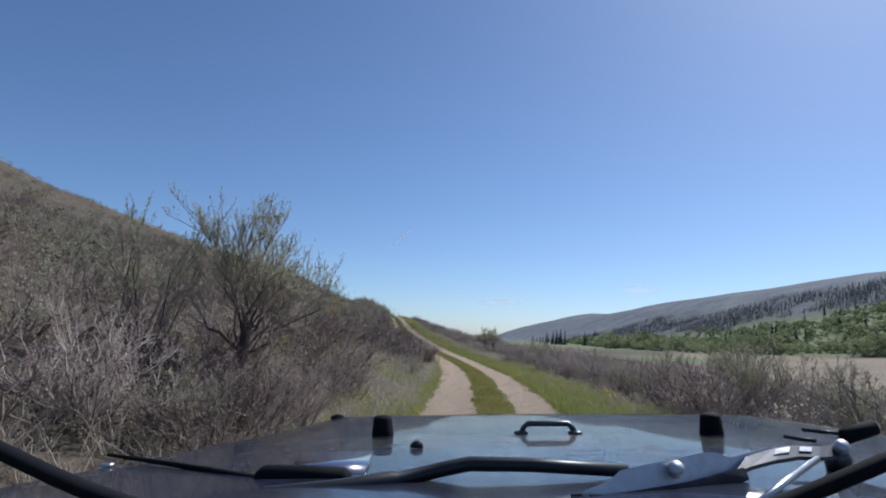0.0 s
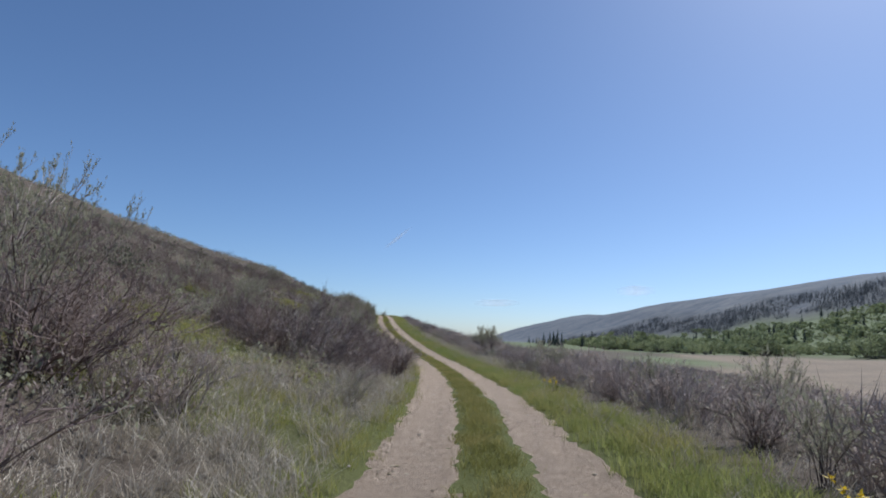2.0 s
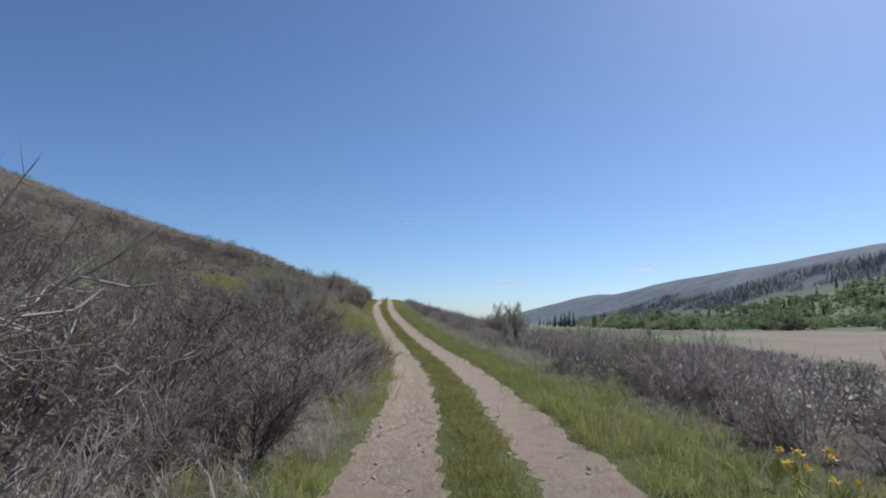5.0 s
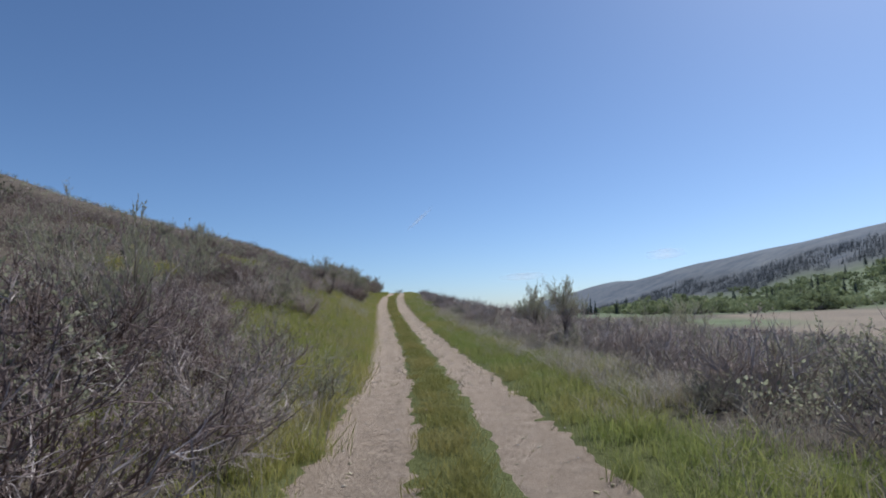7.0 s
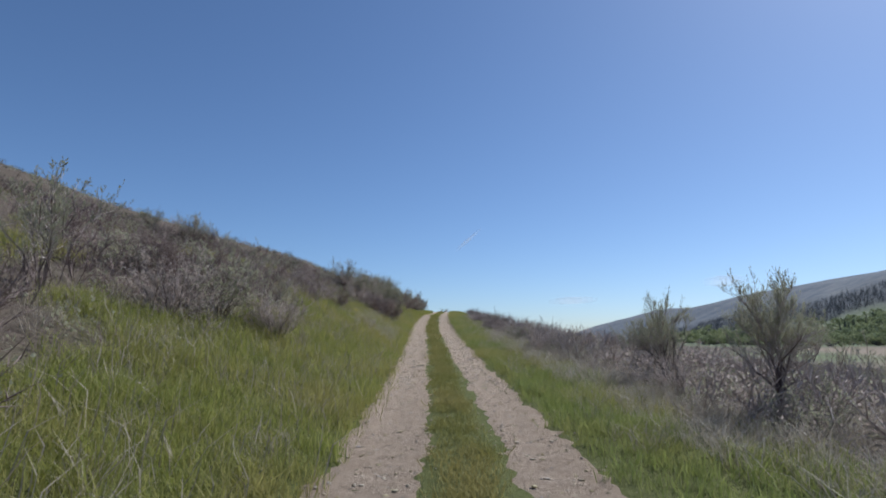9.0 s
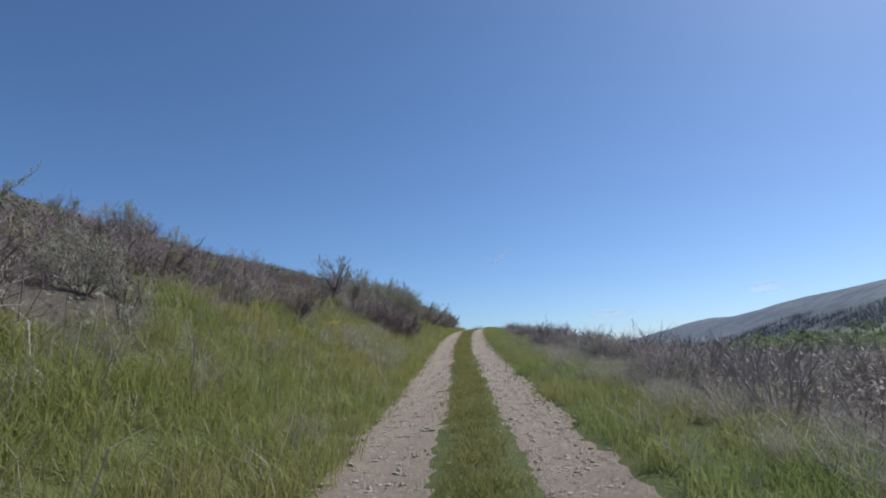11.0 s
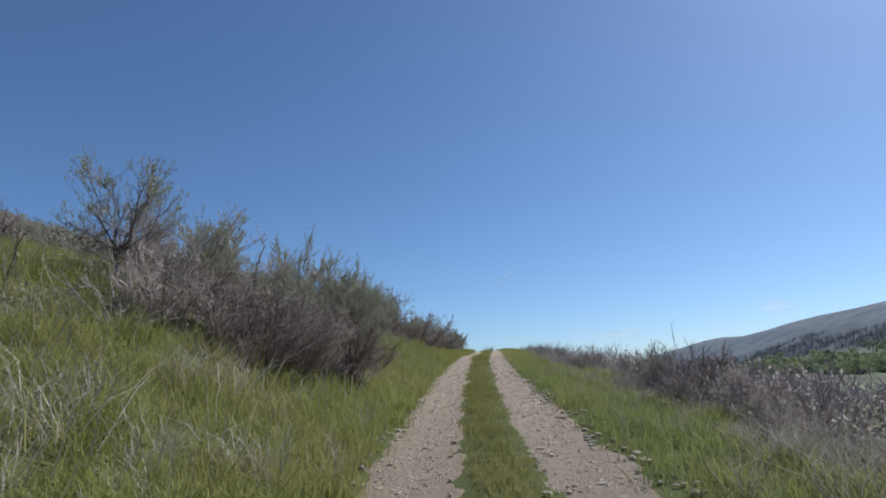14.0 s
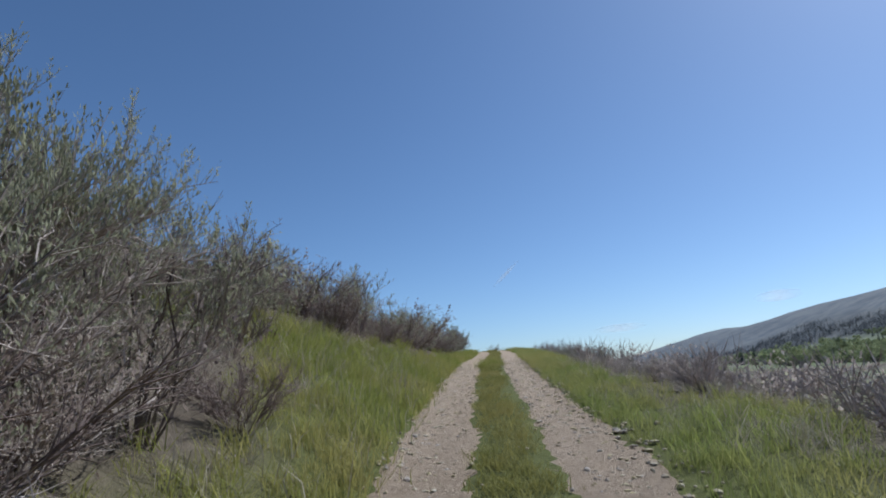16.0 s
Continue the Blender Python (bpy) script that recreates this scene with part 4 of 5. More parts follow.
# ---------------------------------------------------------------- grass
def blade_tuft(seed, n, h, w, spread_):
    r = np.random.RandomState(seed)
    p = np.concatenate([r.normal(size=(n, 2)) * w, np.zeros((n, 1))], 1)
    d = np.concatenate([r.normal(size=(n, 2)) * spread_, np.ones((n, 1))], 1)
    ln = (h * r.uniform(0.45, 1.1, n))[:, None]
    m = p + d * ln * 0.55
    tip = m + (d + np.concatenate([r.normal(size=(n, 2)) * spread_ * 1.3, np.full((n, 1), -0.35)], 1)) * ln * 0.5
    a = np.concatenate([r.normal(size=(n, 2)), np.zeros((n, 1))], 1)
    a /= np.linalg.norm(a, axis=1, keepdims=True)
    b = 0.0026 + 0.0028 * r.uniform(size=(n, 1))
    v = np.stack([p - a * b, p + a * b, m + a * b * 0.8, m - a * b * 0.8, tip], 1)
    t = np.array([(0, 1, 2), (0, 2, 3), (3, 2, 4)])
    return v.reshape(-1, 3), (t[None] + 5 * np.arange(n)[:, None, None]).reshape(-1, 3)


def turf(name, label, n, seed, s_lo, s_hi, u_lo, u_hi, size_lo, size_hi, shapes, mat, keep):
    r = np.random.RandomState(seed)
    q = r.uniform(size=n) ** 1.15
    s, u = s_lo + (s_hi - s_lo) * q, r.uniform(u_lo, u_hi, n)
    x, y = on_track(s, u)
    k = keep(s, u, x, y, r)
    s, u, x, y = s[k], u[k], x[k], y[k]
    z = height_su(x, y, s, u) - 0.01
    n = len(x)
    v, t = scatter(shapes, r.randint(0, len(shapes), n), x, y, z, r.uniform(0, 6.283, n), r.uniform(size_lo, size_hi, n))
    return tagged(new(name, tri_mesh(name, v, t, [mat])), label, "grass", kind="stuff")


def on_green(s, u, x, y, r):
    bare = np.abs(np.abs(u) - 0.85) < 0.5 + 0.08 * wave(x, y, 1.2, 31)
    return (r.uniform(size=len(s)) < grassy(s, u, x, y)) & ~bare


def in_middle(s, u, x, y, r):
    return np.abs(u) < 0.24 + 0.07 * wave(x, y, 1.5, 32)


tufts = [blade_tuft(90 + i, 30, 0.36, 0.11, 0.36) for i in range(6)]
short = [blade_tuft(100 + i, 26, 0.14, 0.09, 0.45) for i in range(5)]
straw = [blade_tuft(110 + i, 24, 0.46, 0.07, 0.55) for i in range(5)]
stalks = [blade_tuft(120 + i, 4, 0.55, 0.1, 0.3) for i in range(5)]
turf("bank_grass", "tall green spring grass on the bank above the track", 15000, 51, 30, 80, -10.5, -1.2, 0.6, 1.2, tufts, GRASS, on_green)
turf("verge_grass", "green grass along the foot of the hillside brush", 3200, 56, -2, 32, -7.5, -1.2, 0.5, 1.0, tufts, GRASS, on_green)
turf("distant_grass", "green grass on the bank towards the crest", 2400, 57, 78, 124, -5, -1.2, 0.8, 1.3, tufts, GRASS, on_green)
turf("bank_straw", "matted pale dead grass at the foot of the hillside shrubs", 1700, 58, 0, 36, -4.6, -1.5, 0.5, 1.0, straw, DRY, lambda s, u, x, y, r: r.uniform(size=len(s)) < 0.5 + 0.5 * step(-0.3, 0.5, wave(x, y, 3, 34)))
turf("roadside_grass", "bright green grass between the track and the valley brush", 8300, 52, -2, 122, 1.2, 4.2, 0.6, 1.0, tufts, FRESH, on_green)
turf("slope_straw", "dry grass and litter between the shrubs below the track", 1600, 59, 0, 88, 2.6, 9, 0.4, 0.8, straw, DRY, lambda s, u, x, y, r: r.uniform(size=len(s)) < 0.8)
turf("verge_straw", "matted pale dead grass on the edge of the verge", 1000, 62, 35, 66, 2.5, 3.9, 0.6, 1.1, straw, DRY, lambda s, u, x, y, r: r.uniform(size=len(s)) < 0.6)
turf("track_grass", "short green grass on the crown between the ruts", 8200, 53, -4, 124, -0.5, 0.5, 0.6, 1.1, short, WORN, in_middle)
turf("grass_stalks", "long pale dry stalks leaning in the green grass", 2200, 61, 28, 82, -6.3, -1.5, 0.8, 1.25, stalks, DRY, on_green)
turf("crown_tuft", "tall green tuft standing on the crown of the track", 70, 64, 87.5, 91.5, -0.34, 0.34, 0.6, 1.0, tufts, GRASS, lambda s, u, x, y, r: r.uniform(size=len(s)) < 1.2 - np.abs(s - 89.5) / 2)
turf("fallen_straw", "bleached flattened straw lying in the green bank", 260, 63, 57, 66, -3.2, -1.8, 0.8, 1.4, straw, DRY, lambda s, u, x, y, r: wave(x, y, 1.6, 35) > 0.25)
turf("straw_grass", "pale dead grass stalks at the foot of the shrubs", 5600, 54, -2, 88, -7.5, 7.5, 0.45, 1.1, straw, DRY,
     lambda s, u, x, y, r: (np.abs(u) > 1.7) & (r.uniform(size=len(s)) < 0.35 + 0.65 * step(-0.2, 0.6, wave(x, y, 4, 33))))


# ---------------------------------------------------------------- wild flowers
def flower_clump(x, y, n, seed):
    r = np.random.RandomState(seed)
    top = tagged(new("wildflower"), "clump of yellow wild flowers in the green grass", "wild flower", "yellow wild flowers")
    p = np.concatenate([r.normal(size=(n, 2)) * 0.09, np.zeros((n, 1))], 1)
    q = p + np.concatenate([r.normal(size=(n, 2)) * 0.06, r.uniform(0.3, 0.46, (n, 1))], 1)
    part("stalk", tri_mesh("stalk", *tubes(p, q, 0.004, 0.003), [GRASS]), top)
    for c in q:
        part("bloom", tri_mesh("bloom", *leaves(r, np.repeat(c[None], 10, axis=0), 0.045, 0.2), [PETAL]), top, "bright yellow petals")
    part("leaf", tri_mesh("leaf", *leaves(r, np.repeat(p, 3, axis=0) + [0, 0, 0.03], 0.22, 1.2), [GRASS]), top)
    top.matrix_basis = pose(x, y, float(height(x, y)[0]))
    return top


for k, (s, u, n) in enumerate(((59.8, -3.3, 5), (23.6, 2.2, 5), (24.5, 2.5, 4), (12.5, 2.5, 4))):
    x, y = [float(a[0]) for a in on_track(np.array([s]), np.array([u]))]
    flower_clump(x, y, n, 300 + k)


# ---------------------------------------------------------------- stones on the ruts
def stone_shape(seed):
    r = np.random.RandomState(seed)
    bm = bmesh.new()
    bmesh.ops.create_icosphere(bm, subdivisions=1, radius=0.5)
    v = np.array([q.co for q in bm.verts]) * (1 + r.uniform(-0.22, 0.22, (len(bm.verts), 1))) * r.uniform(0.6, 1.0, 3)
    v[:, 2] *= 0.6
    t = np.array([[q.index for q in f.verts] for f in bm.faces])
    bm.free()
    return v, t


pebbles = [stone_shape(i) for i in range(6)]
r = np.random.RandomState(55)
n = 8500
s = np.where(r.uniform(size=n) < 0.72, r.uniform(38, 91, n), r.uniform(-3, 66, n))
u = np.where(r.uniform(size=n) < 0.5, -1, 1) * 0.87 + r.normal(size=n) * 0.25
x, y = on_track(s, u)
size = 0.016 + 0.055 * r.uniform(size=n) ** 3
v, t = scatter(pebbles, r.randint(0, 6, n), x, y, height_su(x, y, s, u) + 0.028, r.uniform(0, 6.28, n), size)
r = np.random.RandomState(56)
n = 2600
s = 48 + 44 * r.uniform(size=n)
u = np.where(r.uniform(size=n) < 0.5, -1, 1) * (0.88 + 0.12 * step(66, 73, s) * r.uniform(size=n)) + r.normal(size=n) * 0.2
x, y = on_track(s, u)
v2, t2 = scatter(pebbles, r.randint(0, 6, n), x, y, height_su(x, y, s, u) + 0.025, r.uniform(0, 6.28, n), 0.035 + 0.075 * r.uniform(size=n) ** 2)
n = 420
s = r.uniform(64, 92, n)
u = np.where(r.uniform(size=n) < 0.72, 1.42 + 0.12 * r.normal(size=n), -1.38 + 0.1 * r.normal(size=n))
x, y = on_track(s, u)
v3, t3 = scatter(pebbles, r.randint(0, 6, n), x, y, height_su(x, y, s, u) + 0.02, r.uniform(0, 6.28, n), 0.04 + 0.1 * r.uniform(size=n) ** 2)
v, t = merge([(v, t), (v2, t2), (v3, t3)])
tagged(new("gravel", tri_mesh("gravel", v, t, [STONE])), "loose pale stones on the wheel ruts", "gravel", kind="stuff")


# ---------------------------------------------------------------- trees of the valley
def conifer_shape(seed, whorls, per, wide=0.17):
    """A narrow spruce: drooping boughs round a thin trunk, one metre high."""
    r = np.random.RandomState(seed)
    p0, p1, w = [], [], []
    for i in range(whorls):
        h = 0.08 + 0.9 * i / whorls
        for k in range(per):
            a = r.uniform(0, 6.283)
            ln = (wide * (1 - h) + 0.015) * r.uniform(0.6, 1.2)
            p0.append((0, 0, h + r.uniform(-0.02, 0.02)))
            p1.append((ln * math.cos(a), ln * math.sin(a), h - 0.25 * ln))
            w.append(0.035 * (1 - h) + 0.012)
    crown = spikes(p0, p1, np.array(w))
    trunk = tubes([(0, 0, -0.03)], [(0, 0, 1.0)], 0.014, 0.002)
    return crown, trunk


def broadleaf_shape(seed, n, wide=0.42, k=12):
    """A rounded clump-crowned tree, one metre high: stems and many small leaf clusters."""
    r = np.random.RandomState(seed)
    a, q = r.uniform(0, 6.283, k), np.sqrt(r.uniform(0.05, 1, k)) * wide
    lobes = np.stack([q * np.cos(a), q * np.sin(a), r.uniform(0.12, 0.86, k) * (1 - 0.45 * (q / wide) ** 2)], 1)
    i, g = r.randint(0, k, n), r.normal(size=(n, 3))
    g /= np.linalg.norm(g, axis=1, keepdims=True)
    p = lobes[i] + g * (r.uniform(0.1, 0.19, k)[i] * r.uniform(0.75, 1.12, n))[:, None] * [1.15, 1.15, 0.85]
    p[:, 2] = np.abs(p[:, 2]) + 0.01
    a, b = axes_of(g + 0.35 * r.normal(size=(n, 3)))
    w = (0.036 * math.sqrt(640 / n) * r.uniform(0.6, 1.4, n))[:, None]
    v = np.stack([p - a * w, p - b * w * 0.8, p + a * w, p + b * w * 0.8], 1).reshape(-1, 3)
    crown = v, (np.array([(0, 1, 2), (0, 2, 3)])[None] + 4 * np.arange(n)[:, None, None]).reshape(-1, 3)
    root = np.zeros((k, 3)) + [0, 0, -0.03]
    return crown, tubes(root, lobes, 0.018, 0.004)


SPRUCE = [conifer_shape(i, 16, 8, 0.24) for i in range(3)]
GREENS = [broadleaf_shape(20 + i, 700, 0.6, 13) for i in range(6)]


def valley_place(r, n, a_lo, a_hi, d_lo, d_hi):
    """Places by bearing a to the right, in degrees, and distance d from the start of the track."""
    a, d = np.radians(r.uniform(a_lo, a_hi, n)), np.sqrt(r.uniform(d_lo ** 2, d_hi ** 2, n))
    return d * np.sin(a), d * np.cos(a)


def grove(name, label, r, x, y, shapes, sizes, mats):
    z = height(x, y) - 0.1
    n = len(x)
    which, turn = r.randint(0, len(shapes), n), r.uniform(0, 6.283, n)
    v0, t0 = scatter([q[0] for q in shapes], which, x, y, z, turn, sizes)
    v1, t1 = scatter([q[1] for q in shapes], which, x, y, z, turn, sizes)
    v, t = merge([(v0, t0), (v1, t1)])
    me = tri_mesh(name, v, t, mats, np.concatenate([np.zeros(len(t0)), np.ones(len(t1))]))
    return tagged(new(name, me), label, "trees", kind="stuff")


def tree(name, label, shape, mats, x, y, size, turn):
    top = tagged(new(name), label, "tree", "valley trees")
    part("crown", tri_mesh("crown", *shape[0], [mats[0]]), top)
    part("trunk", tri_mesh("trunk", *shape[1], [mats[1]]), top)
    top.matrix_basis = pose(x, y, float(height(x, y)[0]) - 0.1, 0, 0, turn) @ Matrix.Diagonal((size, size, size, 1))
    return top


r = np.random.RandomState(91)
x, y = valley_place(r, 300, 8.5, 40, 405, 560)
k = (wave(x, y, 60, 92) + r.uniform(-0.3, 0.3, len(x)) > -0.5) & (np.hypot(x, y) > 430 + 60 * wave(x, y, 90, 193) + 100 * step(16, 8, np.degrees(np.arctan2(x, y))))
x, y = x[k], y[k]
grove("valley_thicket", "fresh green willow and aspen thicket on the valley floor", r, x, y, GREENS, r.uniform(5, 13, len(x)) + 10 * np.clip(wave(x, y, 55, 192), 0, 1), [BROADLEAF, BARE])
SMALL = [broadleaf_shape(40 + i, 110, 0.55, 7) for i in range(5)]
x, y = valley_place(r, 4600, 6, 42, 560, 2100)
f = foothill(x, y)
k = (f > 46) & (belt(x, y) < 1120 + 60 * wave(x, y, 300, 98)) & (wave(x, y, 150, 95) + 0.6 * wave(x, y, 60, 195) + r.uniform(-0.2, 0.2, len(x)) > np.where(f < 170, -0.5, 0.25))
x, y = x[k], y[k]
grove("slope_aspens", "green aspens climbing the lower far slope", r, x, y, SMALL, r.uniform(8.0, 19.0, len(x)), [BROADLEAF, BARE])
x, y = valley_place(r, 420, 4, 40, 640, 1900)
k = (wave(x, y, 120, 96) > 0.2) & (belt(x, y) < 1150)
x, y = x[k], y[k]
grove("valley_spruce", "dark spruce trees along the far foot of the valley", r, x, y, SPRUCE, r.uniform(13, 23, len(x)), [NEEDLE, BARE])
x, y = valley_place(r, 150000, -2, 44, 900, 4300)
k = forested(x, y) > r.uniform(0.1, 1, len(x)) ** 0.5
x, y = x[k][:14000], y[k][:14000]
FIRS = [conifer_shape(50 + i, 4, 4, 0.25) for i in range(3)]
grove("far_forest", "dark conifer forest in a band along the far hillside", r, x, y, FIRS, r.uniform(8, 17, len(x)), [HAZED_FIR, BARE])
# spruces that stand out singly or in small groups behind the thicket
one = None
for bearing, d, size in ((5.45, 700, 16), (6.05, 696, 17), (6.4, 702, 18), (6.8, 698, 20), (7.2, 706, 18), (9.1, 700, 17), (10.0, 696, 20), (13.2, 760, 16), (14.0, 765, 18), (14.6, 760, 15), (20.2, 720, 20), (20.7, 726, 18), (21.4, 722, 19), (22.0, 730, 17), (26.8, 700, 21), (27.5, 705, 18)):
    a = radians(bearing)
    x, y = d * math.sin(a), d * math.cos(a)
    if one is None:
        one = tree("spruce", "dark narrow spruce standing on the valley floor", SPRUCE[0], [NEEDLE, BARE], x, y, size, 0)
    else:
        m = pose(x, y, float(height(x, y)[0]) - 0.1, 0, 0, bearing * 70) @ Matrix.Diagonal((size, size, size, 1))
        copy_thing(one, m).matrix_basis = m


# ---------------------------------------------------------------- the vehicle, standing where the drive begins
def paint_material():
    m, n, l, b = material("slate_metallic_paint", 0.3, 0.6, 0.15)
    dust = noise_node(n, l, 3.5, 6, 0.7)
    l.new(ramp(n, l, dust, [(0.35, (0.062, 0.07, 0.125)), (0.7, (0.102, 0.11, 0.17))]), b.inputs["Base Color"])
    l.new(ramp(n, l, dust, [(0.3, (0.16, 0.16, 0.16)), (0.75, (0.34, 0.34, 0.34))]), b.inputs["Roughness"])
    b.inputs["Coat Weight"].default_value, b.inputs["Coat Roughness"].default_value = 1.0, 0.025
    return m


def plain_material(name, colour, rough, metal=0.0, grain=60):
    m, n, l, b = material(name, rough, 0.4, metal)
    f = noise_node(n, l, grain, 4)
    l.new(mix(n, l, f, tuple(c * 0.75 for c in colour), tuple(min(1, c * 1.2) for c in colour)), b.inputs["Base Color"])
    bump(n, l, b, f, 0.15, 0.002)
    return m


PAINT = paint_material()
RUBBER = plain_material("black_rubber", (0.012, 0.012, 0.014), 0.8)
RUBBER.node_tree.nodes["Principled BSDF"].inputs["Specular IOR Level"].default_value = 0.1
PLASTIC = plain_material("black_plastic", (0.02, 0.021, 0.023), 0.42)
SATIN = plain_material("worn_black_steel", (0.10, 0.10, 0.105), 0.3, 0.7)
STEEL_PLATE = plain_material("dull_steel_plate", (0.6, 0.6, 0.62), 0.5, 0.5)
STEEL = plain_material("bright_steel", (0.55, 0.55, 0.56), 0.28, 1.0)


def bm_part(name, bm, mat, parent, label="", smooth=True):
    bmesh.ops.recalc_face_normals(bm, faces=bm.faces)
    me = bpy.data.meshes.new(name)
    bm.to_mesh(me)
    bm.free()
    me.materials.append(mat)
    me.polygons.foreach_set("use_smooth", np.full(len(me.polygons), smooth))
    return part(name, me, parent, label)


def loft(rings, closed=True):
    """A skin over rings of equal count, its ends filled."""
    bm = bmesh.new()
    rows = [[bm.verts.new(p) for p in ring] for ring in rings]
    n = len(rows[0])
    for a, b in zip(rows, rows[1:]):
        for i in range(n if closed else n - 1):
            bm.faces.new((a[i], a[(i + 1) % n], b[(i + 1) % n], b[i]))
    if closed:
        bm.faces.new(rows[0][::-1])
        bm.faces.new(rows[-1])
    return bm


def rod(points, radii, flat=1.0, sides=10):
    """A bar along points, with a round or flattened section."""
    rings = []
    pts = [Vector(p) for p in points]
    for i, p in enumerate(pts):
        d = (pts[min(i + 1, len(pts) - 1)] - pts[max(i - 1, 0)]).normalized()
        side = d.cross(Vector((0, 0, 1))).normalized()
        up = side.cross(d)
        r = radii[i] if isinstance(radii, (list, tuple)) else radii
        rings.append([p + side * r * math.cos(a) + up * r * flat * math.sin(a) for a in (k * math.tau / sides for k in range(sides))])
    return loft(rings)


def turned(profile, axis="z", sides=18, at=(0, 0, 0)):
    """A lathe shape: (radius, height) pairs about an axis."""
    rings = []
    for r, h in profile:
        ring = []
        for k in range(sides):
            c, s = r * math.cos(k * math.tau / sides), r * math.sin(k * math.tau / sides)
            ring.append(Vector(at) + (Vector((c, s, h)) if axis == "z" else Vector((h, c, s))))
        rings.append(ring)
    return loft(rings)


def slab(x0, x1, y0, y1, z0, z1, r=0.02):
    bm = bmesh.new()
    bmesh.ops.create_cube(bm, size=1)
    for v in bm.verts:
        v.co = Vector(((x0 + x1) / 2 + v.co.x * (x1 - x0), (y0 + y1) / 2 + v.co.y * (y1 - y0), (z0 + z1) / 2 + v.co.z * (z1 - z0)))
    bmesh.ops.bevel(bm, geom=bm.edges[:], offset=r, segments=2, affect="EDGES")
    return bm


HOOD_C = 0.124                                        # the hood's centre line


def hood_z(y, x=HOOD_C):
    return 1.284 - 0.067 * (y - 0.92) + 0.008 * math.cos(min(1.5, abs(x - HOOD_C) * 2.2))


def build_vehicle():
    car = tagged(new("off_road_vehicle"), "slate-blue off-road vehicle with black wipers, parked on the dirt track", "car")
    # hood: a crowned panel with turned-down edges
    ys = [0.64 + 1.42 * i / 30 for i in range(31)]
    rings = []
    for y in ys:
        left = float(np.interp(y, [0.62, 0.92, 1.37, 1.97, 2.1], [-0.77, -0.70, -0.60, -0.545, -0.535]))
        right = 0.31 - left
        front = max(0, (y - 1.95) / 0.11)
        ring = []
        for k in range(37):
            q = k / 36
            edge = max(0, abs(2 * q - 1) - 0.965) / 0.035
            x = left + (right - left) * q
            ring.append((x, y, hood_z(y, x) - 0.035 * edge ** 2 - 0.08 * front ** 2))
        rings.append(ring)
    bm = loft(rings, closed=False)
    bmesh.ops.solidify(bm, geom=bm.faces[:], thickness=0.012)
    hood = bm_part("hood", bm, PAINT, car, "dusty slate-blue metallic hood")
    for x, y in ((-0.258, 1.355), (0.488, 1.365)):
        bm_part("hood_bumper", turned([(0.024, -0.005), (0.026, 0.004), (0.0245, 0.01), (0.022, 0.038), (0.018, 0.044)], at=(x, y, hood_z(y, x))), RUBBER, hood, "black rubber stop")
    y = 1.36
    a, b = HOOD_C - 0.056, HOOD_C + 0.056
    z = hood_z(y)
    loop = bm_part("tie_loop", rod([(a - 0.004, y, z + 0.002), (a, y, z + 0.012), (a + 0.01, y, z + 0.022), (b - 0.01, y, z + 0.022), (b, y, z + 0.012), (b + 0.004, y, z + 0.002)], 0.0065), SATIN, hood, "black tie-down loop")
    for x in (a - 0.005, b + 0.005):
        bm_part("foot", turned([(0.016, 0.0), (0.016, 0.004), (0.01, 0.007)], at=(x, y, z)), SATIN, loop)
    bm_part("washer_nozzle", loft([[(-0.148 + dx, 1.13 + dy, hood_z(1.13) + h) for dx, dy in ((-w, -0.01), (w, -0.01), (w * 0.8, 0.012), (-w * 0.8, 0.012))] for w, h in ((0.013, 0), (0.012, 0.007), (0.006, 0.012))]), PLASTIC, hood, "small black washer nozzle")
    bm_part("hood_pin", turned([(0.013, 0.0), (0.012, 0.003), (0.006, 0.004)], at=(-0.66, 0.96, hood_z(0.96, -0.66))), STEEL, hood, "bright round hood pin")
    for x in (-0.535, 0.70):
        bm_part("hood_catch", loft([[(x + dx * w, 1.98 + dy * w, hood_z(1.98, x) - 0.02 + h) for dx, dy in ((-1, -0.5), (1, -0.5), (1.2, 0.5), (-0.8, 0.5))] for w, h in ((0.022, 0.0), (0.02, 0.02), (0.01, 0.026))]), RUBBER, hood, "black rubber hood catch")
    # cowl below the glass, and the black seal round it
    rings = []
    for y, dz in ((0.30, -0.02), (0.44, -0.004), (0.54, 0.0), (0.625, -0.002), (0.63, -0.05)):
        rings.append([(HOOD_C + q * 0.85, y, 1.262 + dz - 0.02 * abs(q) ** 3) for q in [k / 10 - 1 for k in range(21)]])
    bm = loft(rings, closed=False)
    bmesh.ops.solidify(bm, geom=bm.faces[:], thickness=0.01)
    cowl = bm_part("cowl", bm, PAINT, car, "slate-blue cowl under the windscreen")
    for pts in ([(-0.571, 0.600, 1.392), (-0.536, 0.600, 1.379), (-0.478, 0.600, 1.355), (-0.436, 0.600, 1.339), (-0.397, 0.600, 1.327), (-0.352, 0.600, 1.315)],
                [(0.442, 0.660, 1.367), (0.411, 0.660, 1.355), (0.359, 0.660, 1.334), (0.311, 0.660, 1.315), (0.276, 0.660, 1.303), (0.234, 0.660, 1.290)]):
        bm_part("windscreen_seal", rod(pts, [0.0115] * 6, 0.75), RUBBER, car, "black rubber windscreen seal")
    # wipers: a pressed steel plate, its slotted arm, pivots and the linkage rod
    def strip(far, near, thick):
        return loft([[Vector(a), Vector(b), Vector(b) - Vector((0, 0, thick)), Vector(a) - Vector((0, 0, thick))] for a, b in zip(far, near)])

